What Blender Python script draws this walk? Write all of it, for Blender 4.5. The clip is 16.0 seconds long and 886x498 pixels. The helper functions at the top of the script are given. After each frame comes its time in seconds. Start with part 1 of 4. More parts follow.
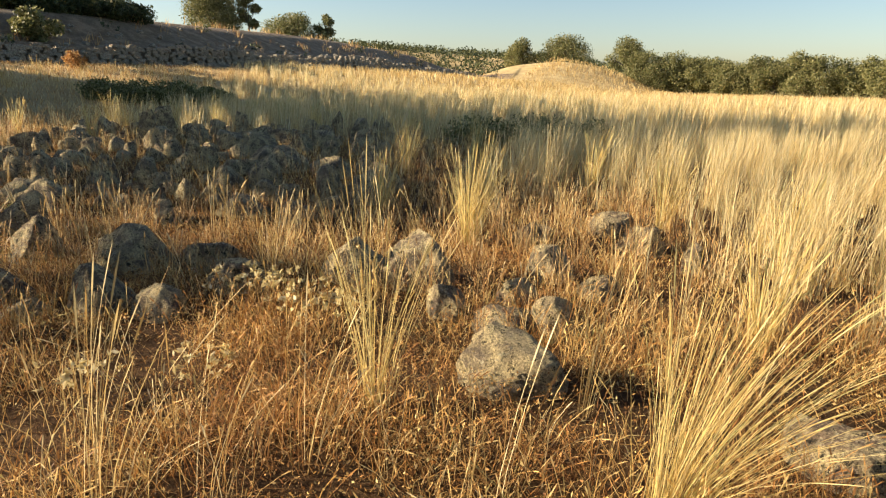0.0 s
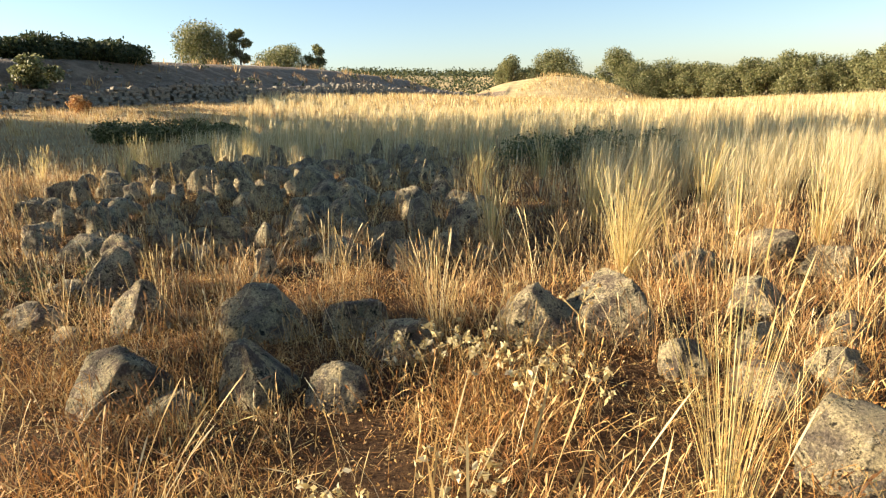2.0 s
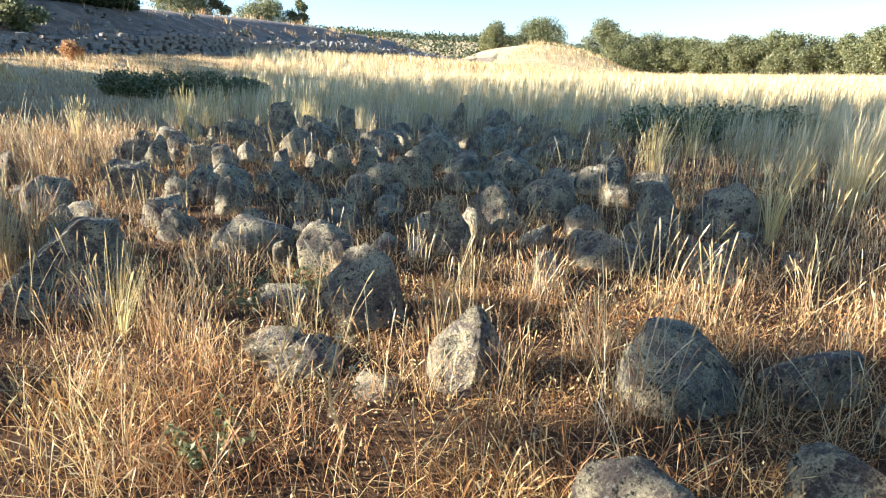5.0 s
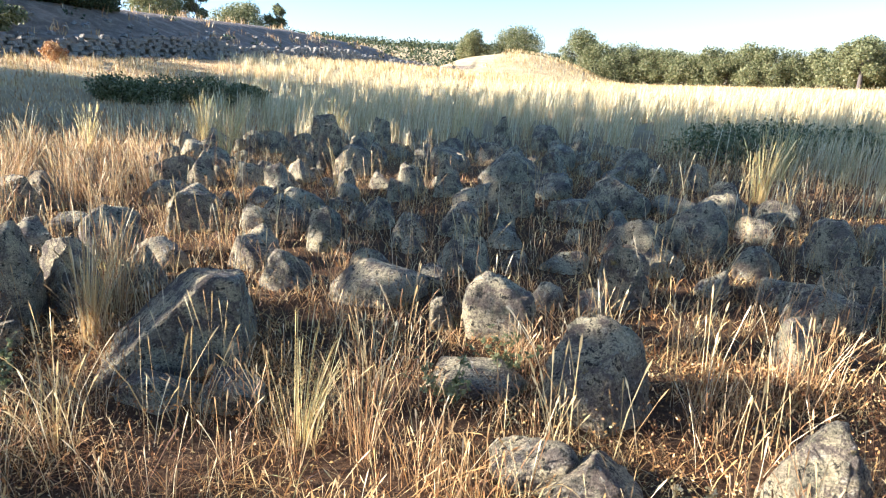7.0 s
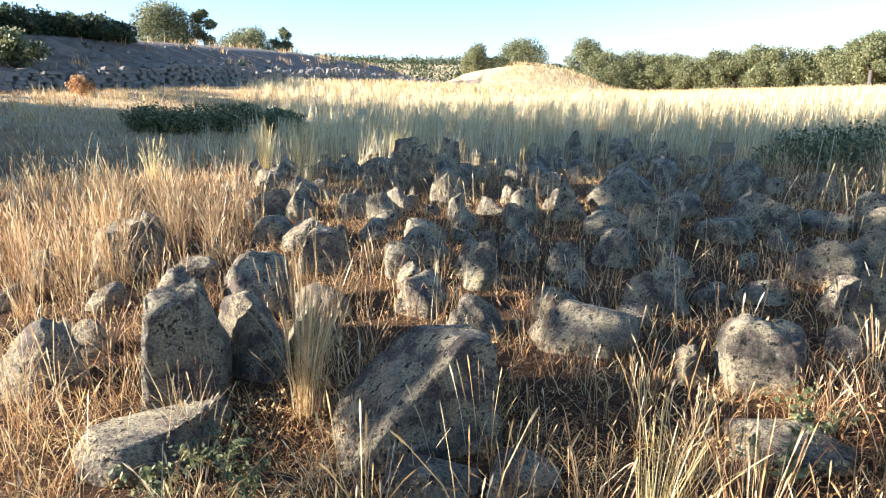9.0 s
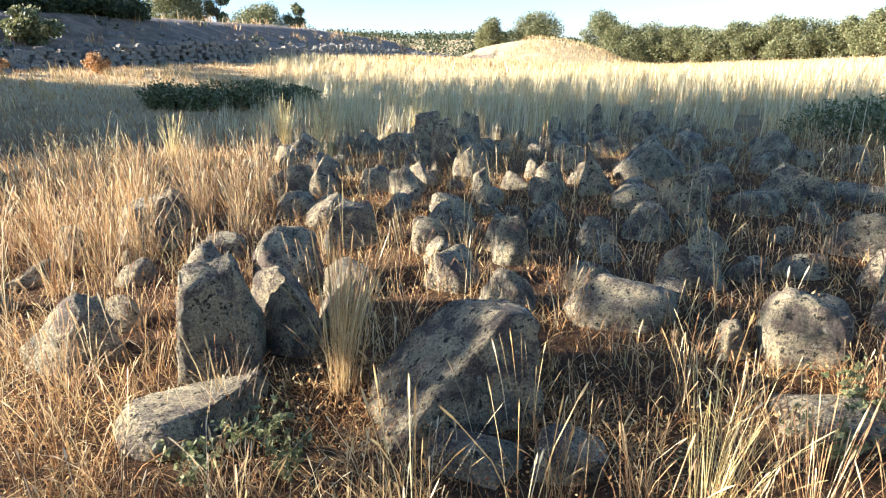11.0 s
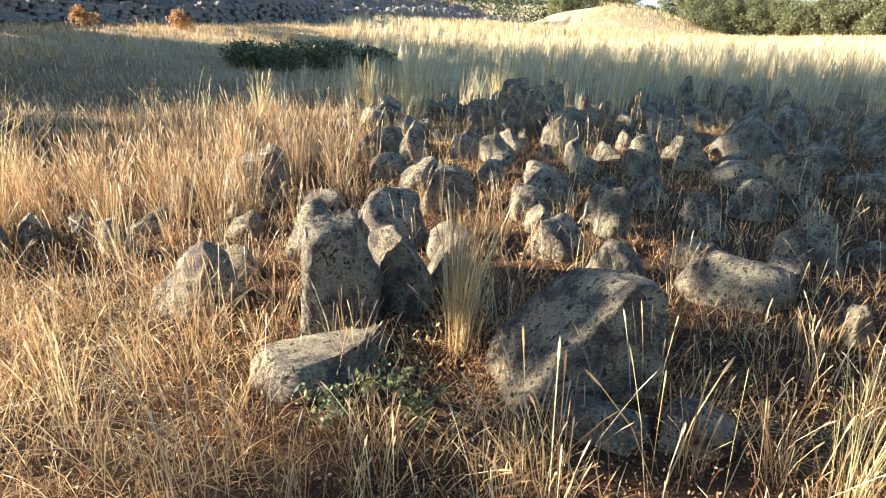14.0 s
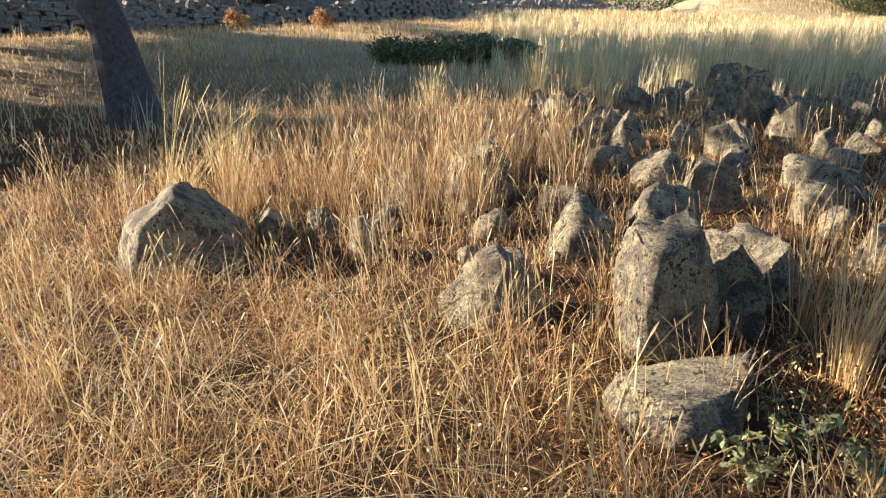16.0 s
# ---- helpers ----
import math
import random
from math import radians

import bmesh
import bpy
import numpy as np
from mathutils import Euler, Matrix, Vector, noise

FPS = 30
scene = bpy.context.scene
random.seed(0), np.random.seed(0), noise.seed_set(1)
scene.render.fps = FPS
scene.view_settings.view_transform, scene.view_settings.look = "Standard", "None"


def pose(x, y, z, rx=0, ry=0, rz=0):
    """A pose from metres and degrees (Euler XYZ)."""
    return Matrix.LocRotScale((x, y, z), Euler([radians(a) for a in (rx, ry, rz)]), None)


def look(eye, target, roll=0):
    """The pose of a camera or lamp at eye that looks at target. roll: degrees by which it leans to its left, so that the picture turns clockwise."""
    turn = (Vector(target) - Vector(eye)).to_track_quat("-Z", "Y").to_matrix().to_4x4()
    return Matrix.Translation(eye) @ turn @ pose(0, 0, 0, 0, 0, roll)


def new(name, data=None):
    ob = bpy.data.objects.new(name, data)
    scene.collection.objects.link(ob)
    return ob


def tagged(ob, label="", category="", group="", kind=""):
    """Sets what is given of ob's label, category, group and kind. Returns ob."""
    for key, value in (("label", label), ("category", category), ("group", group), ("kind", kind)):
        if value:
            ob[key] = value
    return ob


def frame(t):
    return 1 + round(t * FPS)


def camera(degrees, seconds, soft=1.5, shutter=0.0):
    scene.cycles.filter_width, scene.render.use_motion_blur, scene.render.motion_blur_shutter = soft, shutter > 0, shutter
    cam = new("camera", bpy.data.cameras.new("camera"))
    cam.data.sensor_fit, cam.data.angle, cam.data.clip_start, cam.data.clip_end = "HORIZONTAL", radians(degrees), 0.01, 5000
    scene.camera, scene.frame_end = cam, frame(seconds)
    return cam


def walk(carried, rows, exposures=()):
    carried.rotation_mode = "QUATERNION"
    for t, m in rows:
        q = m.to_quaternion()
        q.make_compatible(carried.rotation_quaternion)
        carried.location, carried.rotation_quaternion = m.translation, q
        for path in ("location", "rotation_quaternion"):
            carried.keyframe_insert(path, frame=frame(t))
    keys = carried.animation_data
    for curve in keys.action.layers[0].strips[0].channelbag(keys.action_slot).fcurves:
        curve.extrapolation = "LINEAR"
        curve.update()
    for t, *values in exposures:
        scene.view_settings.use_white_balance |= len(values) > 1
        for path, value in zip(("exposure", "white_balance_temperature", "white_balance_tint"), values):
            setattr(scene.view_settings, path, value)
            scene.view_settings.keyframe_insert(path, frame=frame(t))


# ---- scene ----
SUN_AZ, SUN_EL = 262.0, 19.0          # degrees clockwise from +y, degrees above the horizon
cam = camera(67.8, 16.0, soft=1.2)
PATH = [
    (0, look((0.254, -0.136, 1.491), (-0.138, 1.758, 0.980), 1.0)),
    (0.5, look((-0.073, 0.084, 1.515), (-0.536, 1.985, 1.102), -4.2)),
    (1, look((-0.390, 0.177, 1.489), (-0.881, 2.056, 1.009), -1.5)),
    (1.3, look((-0.642, 0.202, 1.500), (-0.903, 2.119, 0.993), 0.4)),
    (1.5, look((-0.758, 0.208, 1.506), (-1.116, 2.111, 1.004), -1.7)),
    (2, look((-1.098, 0.410, 1.471), (-1.486, 2.320, 1.020), -2.7)),
    (2.5, look((-1.463, 0.610, 1.480), (-1.986, 2.469, 0.961), -2.6)),
    (3, look((-1.917, 0.713, 1.481), (-2.316, 2.588, 0.912), -2.0)),
    (3.5, look((-2.309, 0.870, 1.486), (-2.695, 2.772, 1.004), -2.5)),
    (4, look((-2.751, 1.086, 1.507), (-3.093, 2.985, 0.981), -2.0)),
    (4.2, look((-2.998, 1.099, 1.498), (-3.343, 3.012, 1.026), -2.7)),
    (4.5, look((-3.334, 1.149, 1.480), (-3.654, 3.035, 0.894), -3.2)),
    (5, look((-3.723, 1.424, 1.445), (-4.015, 3.324, 0.894), -0.1)),
    (7.3, look((-5.387, 2.160, 1.518), (-5.581, 4.078, 0.988), 0.4)),
    (7.5, look((-5.557, 2.170, 1.545), (-5.739, 4.075, 0.963), -0.7)),
    (8, look((-5.988, 2.276, 1.540), (-6.212, 4.197, 1.031), -1.6)),
    (8.2, look((-6.120, 2.344, 1.550), (-6.404, 4.263, 1.065), -1.9)),
    (10.3, look((-6.483, 2.535, 1.519), (-6.615, 4.455, 0.974), -1.8)),
    (10.5, look((-6.483, 2.540, 1.518), (-6.641, 4.453, 0.959), -2.2)),
    (11, look((-6.515, 2.525, 1.512), (-6.792, 4.426, 0.957), -2.4)),
    (11.5, look((-6.538, 2.511, 1.511), (-6.898, 4.389, 0.924), -2.2)),
    (12, look((-6.486, 2.525, 1.498), (-6.644, 4.426, 0.897), -1.4)),
    (12.5, look((-6.422, 2.541, 1.498), (-6.318, 4.439, 0.876), -0.9)),
    (13, look((-6.462, 2.503, 1.498), (-6.363, 4.400, 0.871), -0.9)),
    (13.5, look((-6.616, 2.452, 1.504), (-6.771, 4.349, 0.889), -1.9)),
    (14, look((-6.815, 2.436, 1.513), (-7.261, 4.276, 0.870), -0.9)),
    (14.5, look((-7.121, 2.595, 1.502), (-7.723, 4.412, 0.923), -3.5)),
    (15, look((-7.381, 2.647, 1.485), (-8.188, 4.376, 0.888), -3.6)),
    (15.5, look((-7.672, 2.588, 1.460), (-8.433, 4.331, 0.843), -2.2)),
    (16, look((-7.953, 2.586, 1.432), (-8.713, 4.320, 0.787), -2.9)),
]
EXPOSURES = [(0, 1.6, 6150, 12), (2.0, 1.95, 5850, 12), (3.0, 2.25, 5400, 12), (4.0, 2.4, 4750, 12), (8.0, 2.55, 4650, 17), (10.5, 2.5, 4800, 16), (13.0, 2.55, 4700, 15), (14.5, 2.3, 4950, 15), (16.0, 2.0, 5100, 16)]
SKY_STRENGTH = 0.05
walk(cam, PATH, exposures=EXPOSURES)

# ---- world and sun ----
world = bpy.data.worlds.new("evening_sky")
scene.world = world
world.use_nodes = True
wn = world.node_tree
sky = wn.nodes.new("ShaderNodeTexSky")
sky.sky_type = "NISHITA"
sky.sun_disc = False
sky.sun_elevation, sky.sun_rotation = radians(SUN_EL), radians(SUN_AZ)
sky.air_density, sky.dust_density, sky.ozone_density = 1.0, 0.6, 1.4
wn.links.new(sky.outputs[0], wn.nodes["Background"].inputs[0])
wn.nodes["Background"].inputs[1].default_value = SKY_STRENGTH
sun_at = Vector((math.sin(radians(SUN_AZ)) * math.cos(radians(SUN_EL)), math.cos(radians(SUN_AZ)) * math.cos(radians(SUN_EL)), math.sin(radians(SUN_EL))))
sun = new("sun", bpy.data.lights.new("sun", "SUN"))
sun.data.energy, sun.data.angle, sun.data.color = 5.0, radians(0.55), (1.0, 0.80, 0.54)
sun.matrix_world = look(sun_at * 60, (0, 0, 0))


# ---- materials ----
def nodes_of(name):
    m = bpy.data.materials.new(name)
    m.use_nodes = True
    nt = m.node_tree
    return m, nt, nt.nodes["Principled BSDF"]


def ramp(nt, source, stops):
    r = nt.nodes.new("ShaderNodeValToRGB")
    while len(r.color_ramp.elements) < len(stops):
        r.color_ramp.elements.new(0.5)
    for e, (at, c) in zip(r.color_ramp.elements, stops):
        e.position, e.color = at, (*c, 1)
    nt.links.new(source, r.inputs[0])
    return r.outputs[0]


def noise_tex(nt, scale, detail=6.0, rough=0.6, vector=None):
    n = nt.nodes.new("ShaderNodeTexNoise")
    n.inputs["Scale"].default_value, n.inputs["Detail"].default_value, n.inputs["Roughness"].default_value = scale, detail, rough
    if vector is not None:
        nt.links.new(vector, n.inputs["Vector"])
    return n.outputs[0]


def mixed(nt, fac, a, b, mode="MIX"):
    m = nt.nodes.new("ShaderNodeMix")
    m.data_type, m.blend_type = "RGBA", mode
    for socket, value in ((m.inputs[0], fac), (m.inputs[6], a), (m.inputs[7], b)):
        if isinstance(value, (int, float)):
            socket.default_value = value
        elif isinstance(value, tuple):
            socket.default_value = (*value, 1)
        else:
            nt.links.new(value, socket)
    return m.outputs[2]


def coords(nt, kind="Object"):
    return nt.nodes.new("ShaderNodeTexCoord").outputs[kind]


def bump(nt, bsdf, height, strength, distance):
    b = nt.nodes.new("ShaderNodeBump")
    b.inputs["Strength"].default_value, b.inputs["Distance"].default_value = strength, distance
    nt.links.new(height, b.inputs["Height"])
    nt.links.new(b.outputs[0], bsdf.inputs["Normal"])


def blade_material(name, stops, through_share=0.35, rough=0.6, patch=None):
    """Thin plant matter: each blade its own tone, some light passing through it."""
    m, nt, bsdf = nodes_of(name)
    geo = nt.nodes.new("ShaderNodeNewGeometry")
    colour = ramp(nt, geo.outputs["Random Per Island"], stops)
    if patch:
        spread = ramp(nt, noise_tex(nt, patch[0], 3, 0.5, coords(nt)), [(0.38, (0, 0, 0)), (0.62, (1, 1, 1))])
        colour = mixed(nt, spread, colour, mixed(nt, 0.55, colour, patch[1]))
    nt.links.new(colour, bsdf.inputs["Base Color"])
    bsdf.inputs["Roughness"].default_value = rough
    bsdf.inputs["Specular IOR Level"].default_value = 0.25
    tr = nt.nodes.new("ShaderNodeBsdfTranslucent")
    nt.links.new(colour, tr.inputs[0])
    mix = nt.nodes.new("ShaderNodeMixShader")
    mix.inputs[0].default_value = through_share
    nt.links.new(bsdf.outputs[0], mix.inputs[1])
    nt.links.new(tr.outputs[0], mix.inputs[2])
    nt.links.new(mix.outputs[0], nt.nodes["Material Output"].inputs[0])
    return m


def rock_material(name, base_a, base_b, lichen, dark):
    m, nt, bsdf = nodes_of(name)
    pos = coords(nt)
    info = nt.nodes.new("ShaderNodeObjectInfo")
    shift = nt.nodes.new("ShaderNodeVectorMath")
    shift.operation = "ADD"
    spread = nt.nodes.new("ShaderNodeVectorMath")
    spread.operation = "SCALE"
    spread.inputs[0].default_value = (37.0, 53.0, 71.0)
    nt.links.new(info.outputs["Random"], spread.inputs["Scale"])
    nt.links.new(pos, shift.inputs[0])
    nt.links.new(spread.outputs[0], shift.inputs[1])
    v = shift.outputs[0]
    colour = mixed(nt, ramp(nt, noise_tex(nt, 3.0, 5, 0.6, v), [(0.35, (0, 0, 0)), (0.65, (1, 1, 1))]), base_a, base_b)
    colour = mixed(nt, ramp(nt, info.outputs["Random"], [(0, (0, 0, 0)), (1, (0.6, 0.6, 0.6))]), colour, (0.20, 0.14, 0.09))
    crust = ramp(nt, noise_tex(nt, 9.0, 10, 0.8, v), [(0.47, (0, 0, 0)), (0.53, (1, 1, 1))])
    colour = mixed(nt, crust, colour, lichen)
    sheet_of = ramp(nt, noise_tex(nt, 3.4, 9, 0.75, v), [(0.50, (0, 0, 0)), (0.57, (0.5, 0.5, 0.5))])
    colour = mixed(nt, sheet_of, colour, lichen)
    green = ramp(nt, noise_tex(nt, 5.0, 9, 0.78, v), [(0.56, (0, 0, 0)), (0.62, (0.7, 0.7, 0.7))])
    colour = mixed(nt, green, colour, (0.21, 0.20, 0.11))
    black = ramp(nt, noise_tex(nt, 18.0, 9, 0.78, v), [(0.535, (0, 0, 0)), (0.585, (0.95, 0.95, 0.95))])
    colour = mixed(nt, black, colour, dark)
    pale = ramp(nt, noise_tex(nt, 24.0, 7, 0.75, v), [(0.58, (0, 0, 0)), (0.64, (0.9, 0.9, 0.9))])
    colour = mixed(nt, pale, colour, (0.54, 0.48, 0.32))
    gold = ramp(nt, noise_tex(nt, 8.0, 7, 0.75, v), [(0.62, (0, 0, 0)), (0.67, (0.8, 0.8, 0.8))])
    colour = mixed(nt, gold, colour, (0.33, 0.24, 0.07))
    speck = ramp(nt, noise_tex(nt, 95.0, 4, 0.7, v), [(0.3, (0.3, 0.3, 0.3)), (0.68, (1.45, 1.45, 1.45))])
    colour = mixed(nt, 0.9, colour, speck, "MULTIPLY")
    nt.links.new(colour, bsdf.inputs["Base Color"])
    bsdf.inputs["Roughness"].default_value = 0.92
    bsdf.inputs["Specular IOR Level"].default_value = 0.2
    bump(nt, bsdf, mixed(nt, 0.4, noise_tex(nt, 16.0, 10, 0.8, v), noise_tex(nt, 70.0, 6, 0.75, v)), 1.0, 0.09)
    return m


STRAW = blade_material("straw_grass", [(0, (0.34, 0.21, 0.07)), (0.4, (0.54, 0.38, 0.14)), (0.8, (0.66, 0.51, 0.23)), (1, (0.74, 0.62, 0.36))], 0.32)
TUSSOCK = blade_material("golden_tussock_blades", [(0, (0.42, 0.30, 0.09)), (0.35, (0.66, 0.50, 0.18)), (0.8, (0.76, 0.62, 0.29)), (1, (0.42, 0.42, 0.15))], 0.45)
REED = blade_material("pale_tussock_grass", [(0, (0.34, 0.25, 0.11)), (0.3, (0.58, 0.45, 0.20)), (0.6, (0.72, 0.58, 0.29)), (0.88, (0.78, 0.69, 0.43)), (1, (0.33, 0.33, 0.13))], 0.45, 0.55)
RUSSET = blade_material("russet_stalks", [(0, (0.15, 0.075, 0.03)), (0.3, (0.43, 0.235, 0.085)), (0.7, (0.63, 0.43, 0.17)), (1, (0.76, 0.60, 0.32))], 0.3)
THATCH = blade_material("dry_weed_litter", [(0, (0.07, 0.03, 0.012)), (0.36, (0.38, 0.19, 0.05)), (0.64, (0.70, 0.44, 0.13)), (0.88, (0.85, 0.66, 0.28)), (1, (0.40, 0.38, 0.13))], 0.24, 0.6, (1.3, (0.38, 0.17, 0.05)))
GREEN = blade_material("green_stems", [(0, (0.10, 0.115, 0.04)), (0.5, (0.19, 0.19, 0.075)), (1, (0.33, 0.33, 0.13))], 0.35)
PETAL = blade_material("cream_flowers", [(0, (0.46, 0.36, 0.14)), (0.6, (0.62, 0.51, 0.25)), (1, (0.72, 0.64, 0.40))], 0.35)
OAK = blade_material("oak_leaves", [(0, (0.07, 0.078, 0.027)), (0.4, (0.16, 0.165, 0.06)), (0.8, (0.25, 0.24, 0.10)), (1, (0.33, 0.30, 0.14))], 0.35, 0.5)
SHRUB = blade_material("shrub_leaves", [(0, (0.025, 0.036, 0.013)), (0.6, (0.06, 0.075, 0.026)), (1, (0.13, 0.13, 0.05))], 0.22, 0.55)
RUST = blade_material("dry_shrub_twigs", [(0, (0.25, 0.10, 0.03)), (0.6, (0.48, 0.27, 0.09)), (1, (0.6, 0.42, 0.18))], 0.3)
ROCK = rock_material("lichened_granite", (0.12, 0.095, 0.07), (0.23, 0.185, 0.125), (0.57, 0.465, 0.25), (0.03, 0.026, 0.02))
WALLSTONE = rock_material("field_wall_stone", (0.19, 0.16, 0.12), (0.30, 0.26, 0.20), (0.38, 0.34, 0.26), (0.06, 0.053, 0.044))

BARK, nt, bsdf = nodes_of("oak_bark")
nt.links.new(ramp(nt, noise_tex(nt, 14, 8, 0.7, coords(nt)), [(0.3, (0.03, 0.022, 0.016)), (0.7, (0.14, 0.11, 0.085))]), bsdf.inputs["Base Color"])
bsdf.inputs["Roughness"].default_value = 0.95
bump(nt, bsdf, noise_tex(nt, 25, 8, 0.7, coords(nt)), 1.0, 0.04)

SOIL, nt, bsdf = nodes_of("dry_field_soil")
pos = coords(nt)
soil = ramp(nt, noise_tex(nt, 2.3, 8, 0.7, pos), [(0.3, (0.035, 0.019, 0.011)), (0.5, (0.07, 0.038, 0.019)), (0.7, (0.13, 0.075, 0.035))])
litter = ramp(nt, noise_tex(nt, 45, 6, 0.8, pos), [(0.4, (0.04, 0.022, 0.012)), (0.66, (0.26, 0.16, 0.065))])
soil = mixed(nt, 0.5, soil, litter)
far_grass = ramp(nt, noise_tex(nt, 0.35, 9, 0.72, pos), [(0.3, (0.34, 0.23, 0.10)), (0.5, (0.50, 0.38, 0.18)), (0.7, (0.62, 0.50, 0.27))])
axis = nt.nodes.new("ShaderNodeSeparateXYZ")
nt.links.new(pos, axis.inputs[0])
away = nt.nodes.new("ShaderNodeMapRange")
away.inputs["From Min"].default_value, away.inputs["From Max"].default_value = 10.0, 26.0
nt.links.new(axis.outputs["Y"], away.inputs["Value"])
nt.links.new(mixed(nt, away.outputs[0], soil, far_grass), bsdf.inputs["Base Color"])
bsdf.inputs["Roughness"].default_value = 1.0
bsdf.inputs["Specular IOR Level"].default_value = 0.1
bump(nt, bsdf, noise_tex(nt, 30, 8, 0.75, pos), 1.0, 0.05)

BANK, nt, bsdf = nodes_of("stony_bank_soil")
pos = coords(nt)
nt.links.new(ramp(nt, noise_tex(nt, 0.9, 10, 0.78, pos), [(0.3, (0.11, 0.075, 0.04)), (0.47, (0.21, 0.15, 0.085)), (0.58, (0.32, 0.235, 0.14)), (0.72, (0.48, 0.36, 0.21))]), bsdf.inputs["Base Color"])
bsdf.inputs["Roughness"].default_value = 1.0
bump(nt, bsdf, noise_tex(nt, 5, 8, 0.75, pos), 1.0, 0.3)


# ---- mesh helpers ----
rng = np.random.default_rng(7)


def mesh_of(name, verts, tris, material, smooth=False):
    """A mesh from arrays of places and of triangles."""
    verts, tris = np.asarray(verts, np.float32), np.asarray(tris, np.int32)
    me = bpy.data.meshes.new(name)
    me.vertices.add(len(verts))
    me.vertices.foreach_set("co", verts.ravel())
    me.loops.add(tris.size)
    me.loops.foreach_set("vertex_index", tris.ravel())
    me.polygons.add(len(tris))
    me.polygons.foreach_set("loop_start", np.arange(0, tris.size, 3, dtype=np.int32))
    me.polygons.foreach_set("loop_total", np.full(len(tris), 3, np.int32))
    me.polygons.foreach_set("use_smooth", np.full(len(tris), smooth, bool))
    me.materials.append(material)
    me.update(calc_edges=True)
    return me


def part(name, mesh, parent, label=""):
    ob = new(name, mesh)
    ob.parent = parent
    return tagged(ob, label) if label else ob


def stuff(name, verts, tris, material, label, category):
    return tagged(new(name, mesh_of(name, verts, tris, material)), label, category, kind="stuff")


def sm(a, b, v):
    v = np.clip((v - a) / (b - a), 0, 1)
    return v * v * (3 - 2 * v)


def wavy(x, y, scale, seed=0.0):
    """A cheap, smooth, irregular field between about -1 and 1."""
    x, y = x * scale + seed, y * scale - seed * 1.7
    return (np.sin(x + 1.7 * np.sin(0.6 * y)) + np.sin(1.31 * y + 1.3 * np.sin(0.83 * x + 1)) + np.sin(0.71 * (x + y) + 2 * np.sin(0.37 * x - 0.5 * y))) / 3


FAR_R = np.array([0, 55, 62, 70, 78, 85, 1500.0])
FAR_K = np.array([1, 1, 1.05, 1.2, 1.36, 1.45, 1.45])
CENTRE = (-1.1, 0.4)


def spread(x, y):
    """The far land lies further out than it is laid down below: new places, and how much larger things are there."""
    dx, dy = np.asarray(x, float) - CENTRE[0], np.asarray(y, float) - CENTRE[1]
    k = np.interp(np.hypot(dx, dy), FAR_R, FAR_K)
    return CENTRE[0] + dx * k, CENTRE[1] + dy * k, k


def unspread(x, y):
    dx, dy = np.asarray(x, float) - CENTRE[0], np.asarray(y, float) - CENTRE[1]
    k = np.interp(np.hypot(dx, dy), FAR_R * FAR_K, FAR_K)
    return CENTRE[0] + dx / k, CENTRE[1] + dy / k, k


def foot_x(y):
    """The line on which the terrace wall stands."""
    return np.interp(y, [-40, 10, 27, 36, 48, 62, 87, 105, 130], [-53, -38, -32.5, -31.0, -27, -22.9, -15.6, -10, -5])


def foot_z(y):
    return 1.75 * (1 - sm(60, 104, y)) + 0.0 * y


def ground_z(x, y):
    x, y, k = unspread(x, y)
    z = 0.12 * np.exp(-(((x + 5) / 5) ** 2 + ((y - 11.5) / 4) ** 2))
    z = z + 0.02 * wavy(x, y, 1.9) * np.exp(-((x + 4) ** 2 + y**2) / 900) + 0.10 * wavy(x, y, 0.23, 3) * sm(14, 30, np.hypot(x + 4, y))
    behind = foot_x(y) - x
    terrace = 1 - sm(84, 112, y)
    z = z + foot_z(y) * sm(-21, -1, behind)
    z = z + terrace * (1.15 * sm(0.3, 0.9, behind) + 2.3 * sm(0.9, 8, behind) + 0.5 * sm(10, 32, behind))
    z = z - 0.95 * sm(30, 105, y) * sm(-8, 8, x)
    z = z + 4.3 * np.exp(-(((x + 4.5) / 13.0) ** 4 + ((y - 120) / 17) ** 2)) * (1 + 0.1 * wavy(x, y, 0.4, 2))
    z = z + 8.5 * sm(150, 270, y) * sm(60, -25, x) + 5 * sm(20, 120, behind) * sm(20, 90, y)
    return 1.48 + (z - 1.48) * k


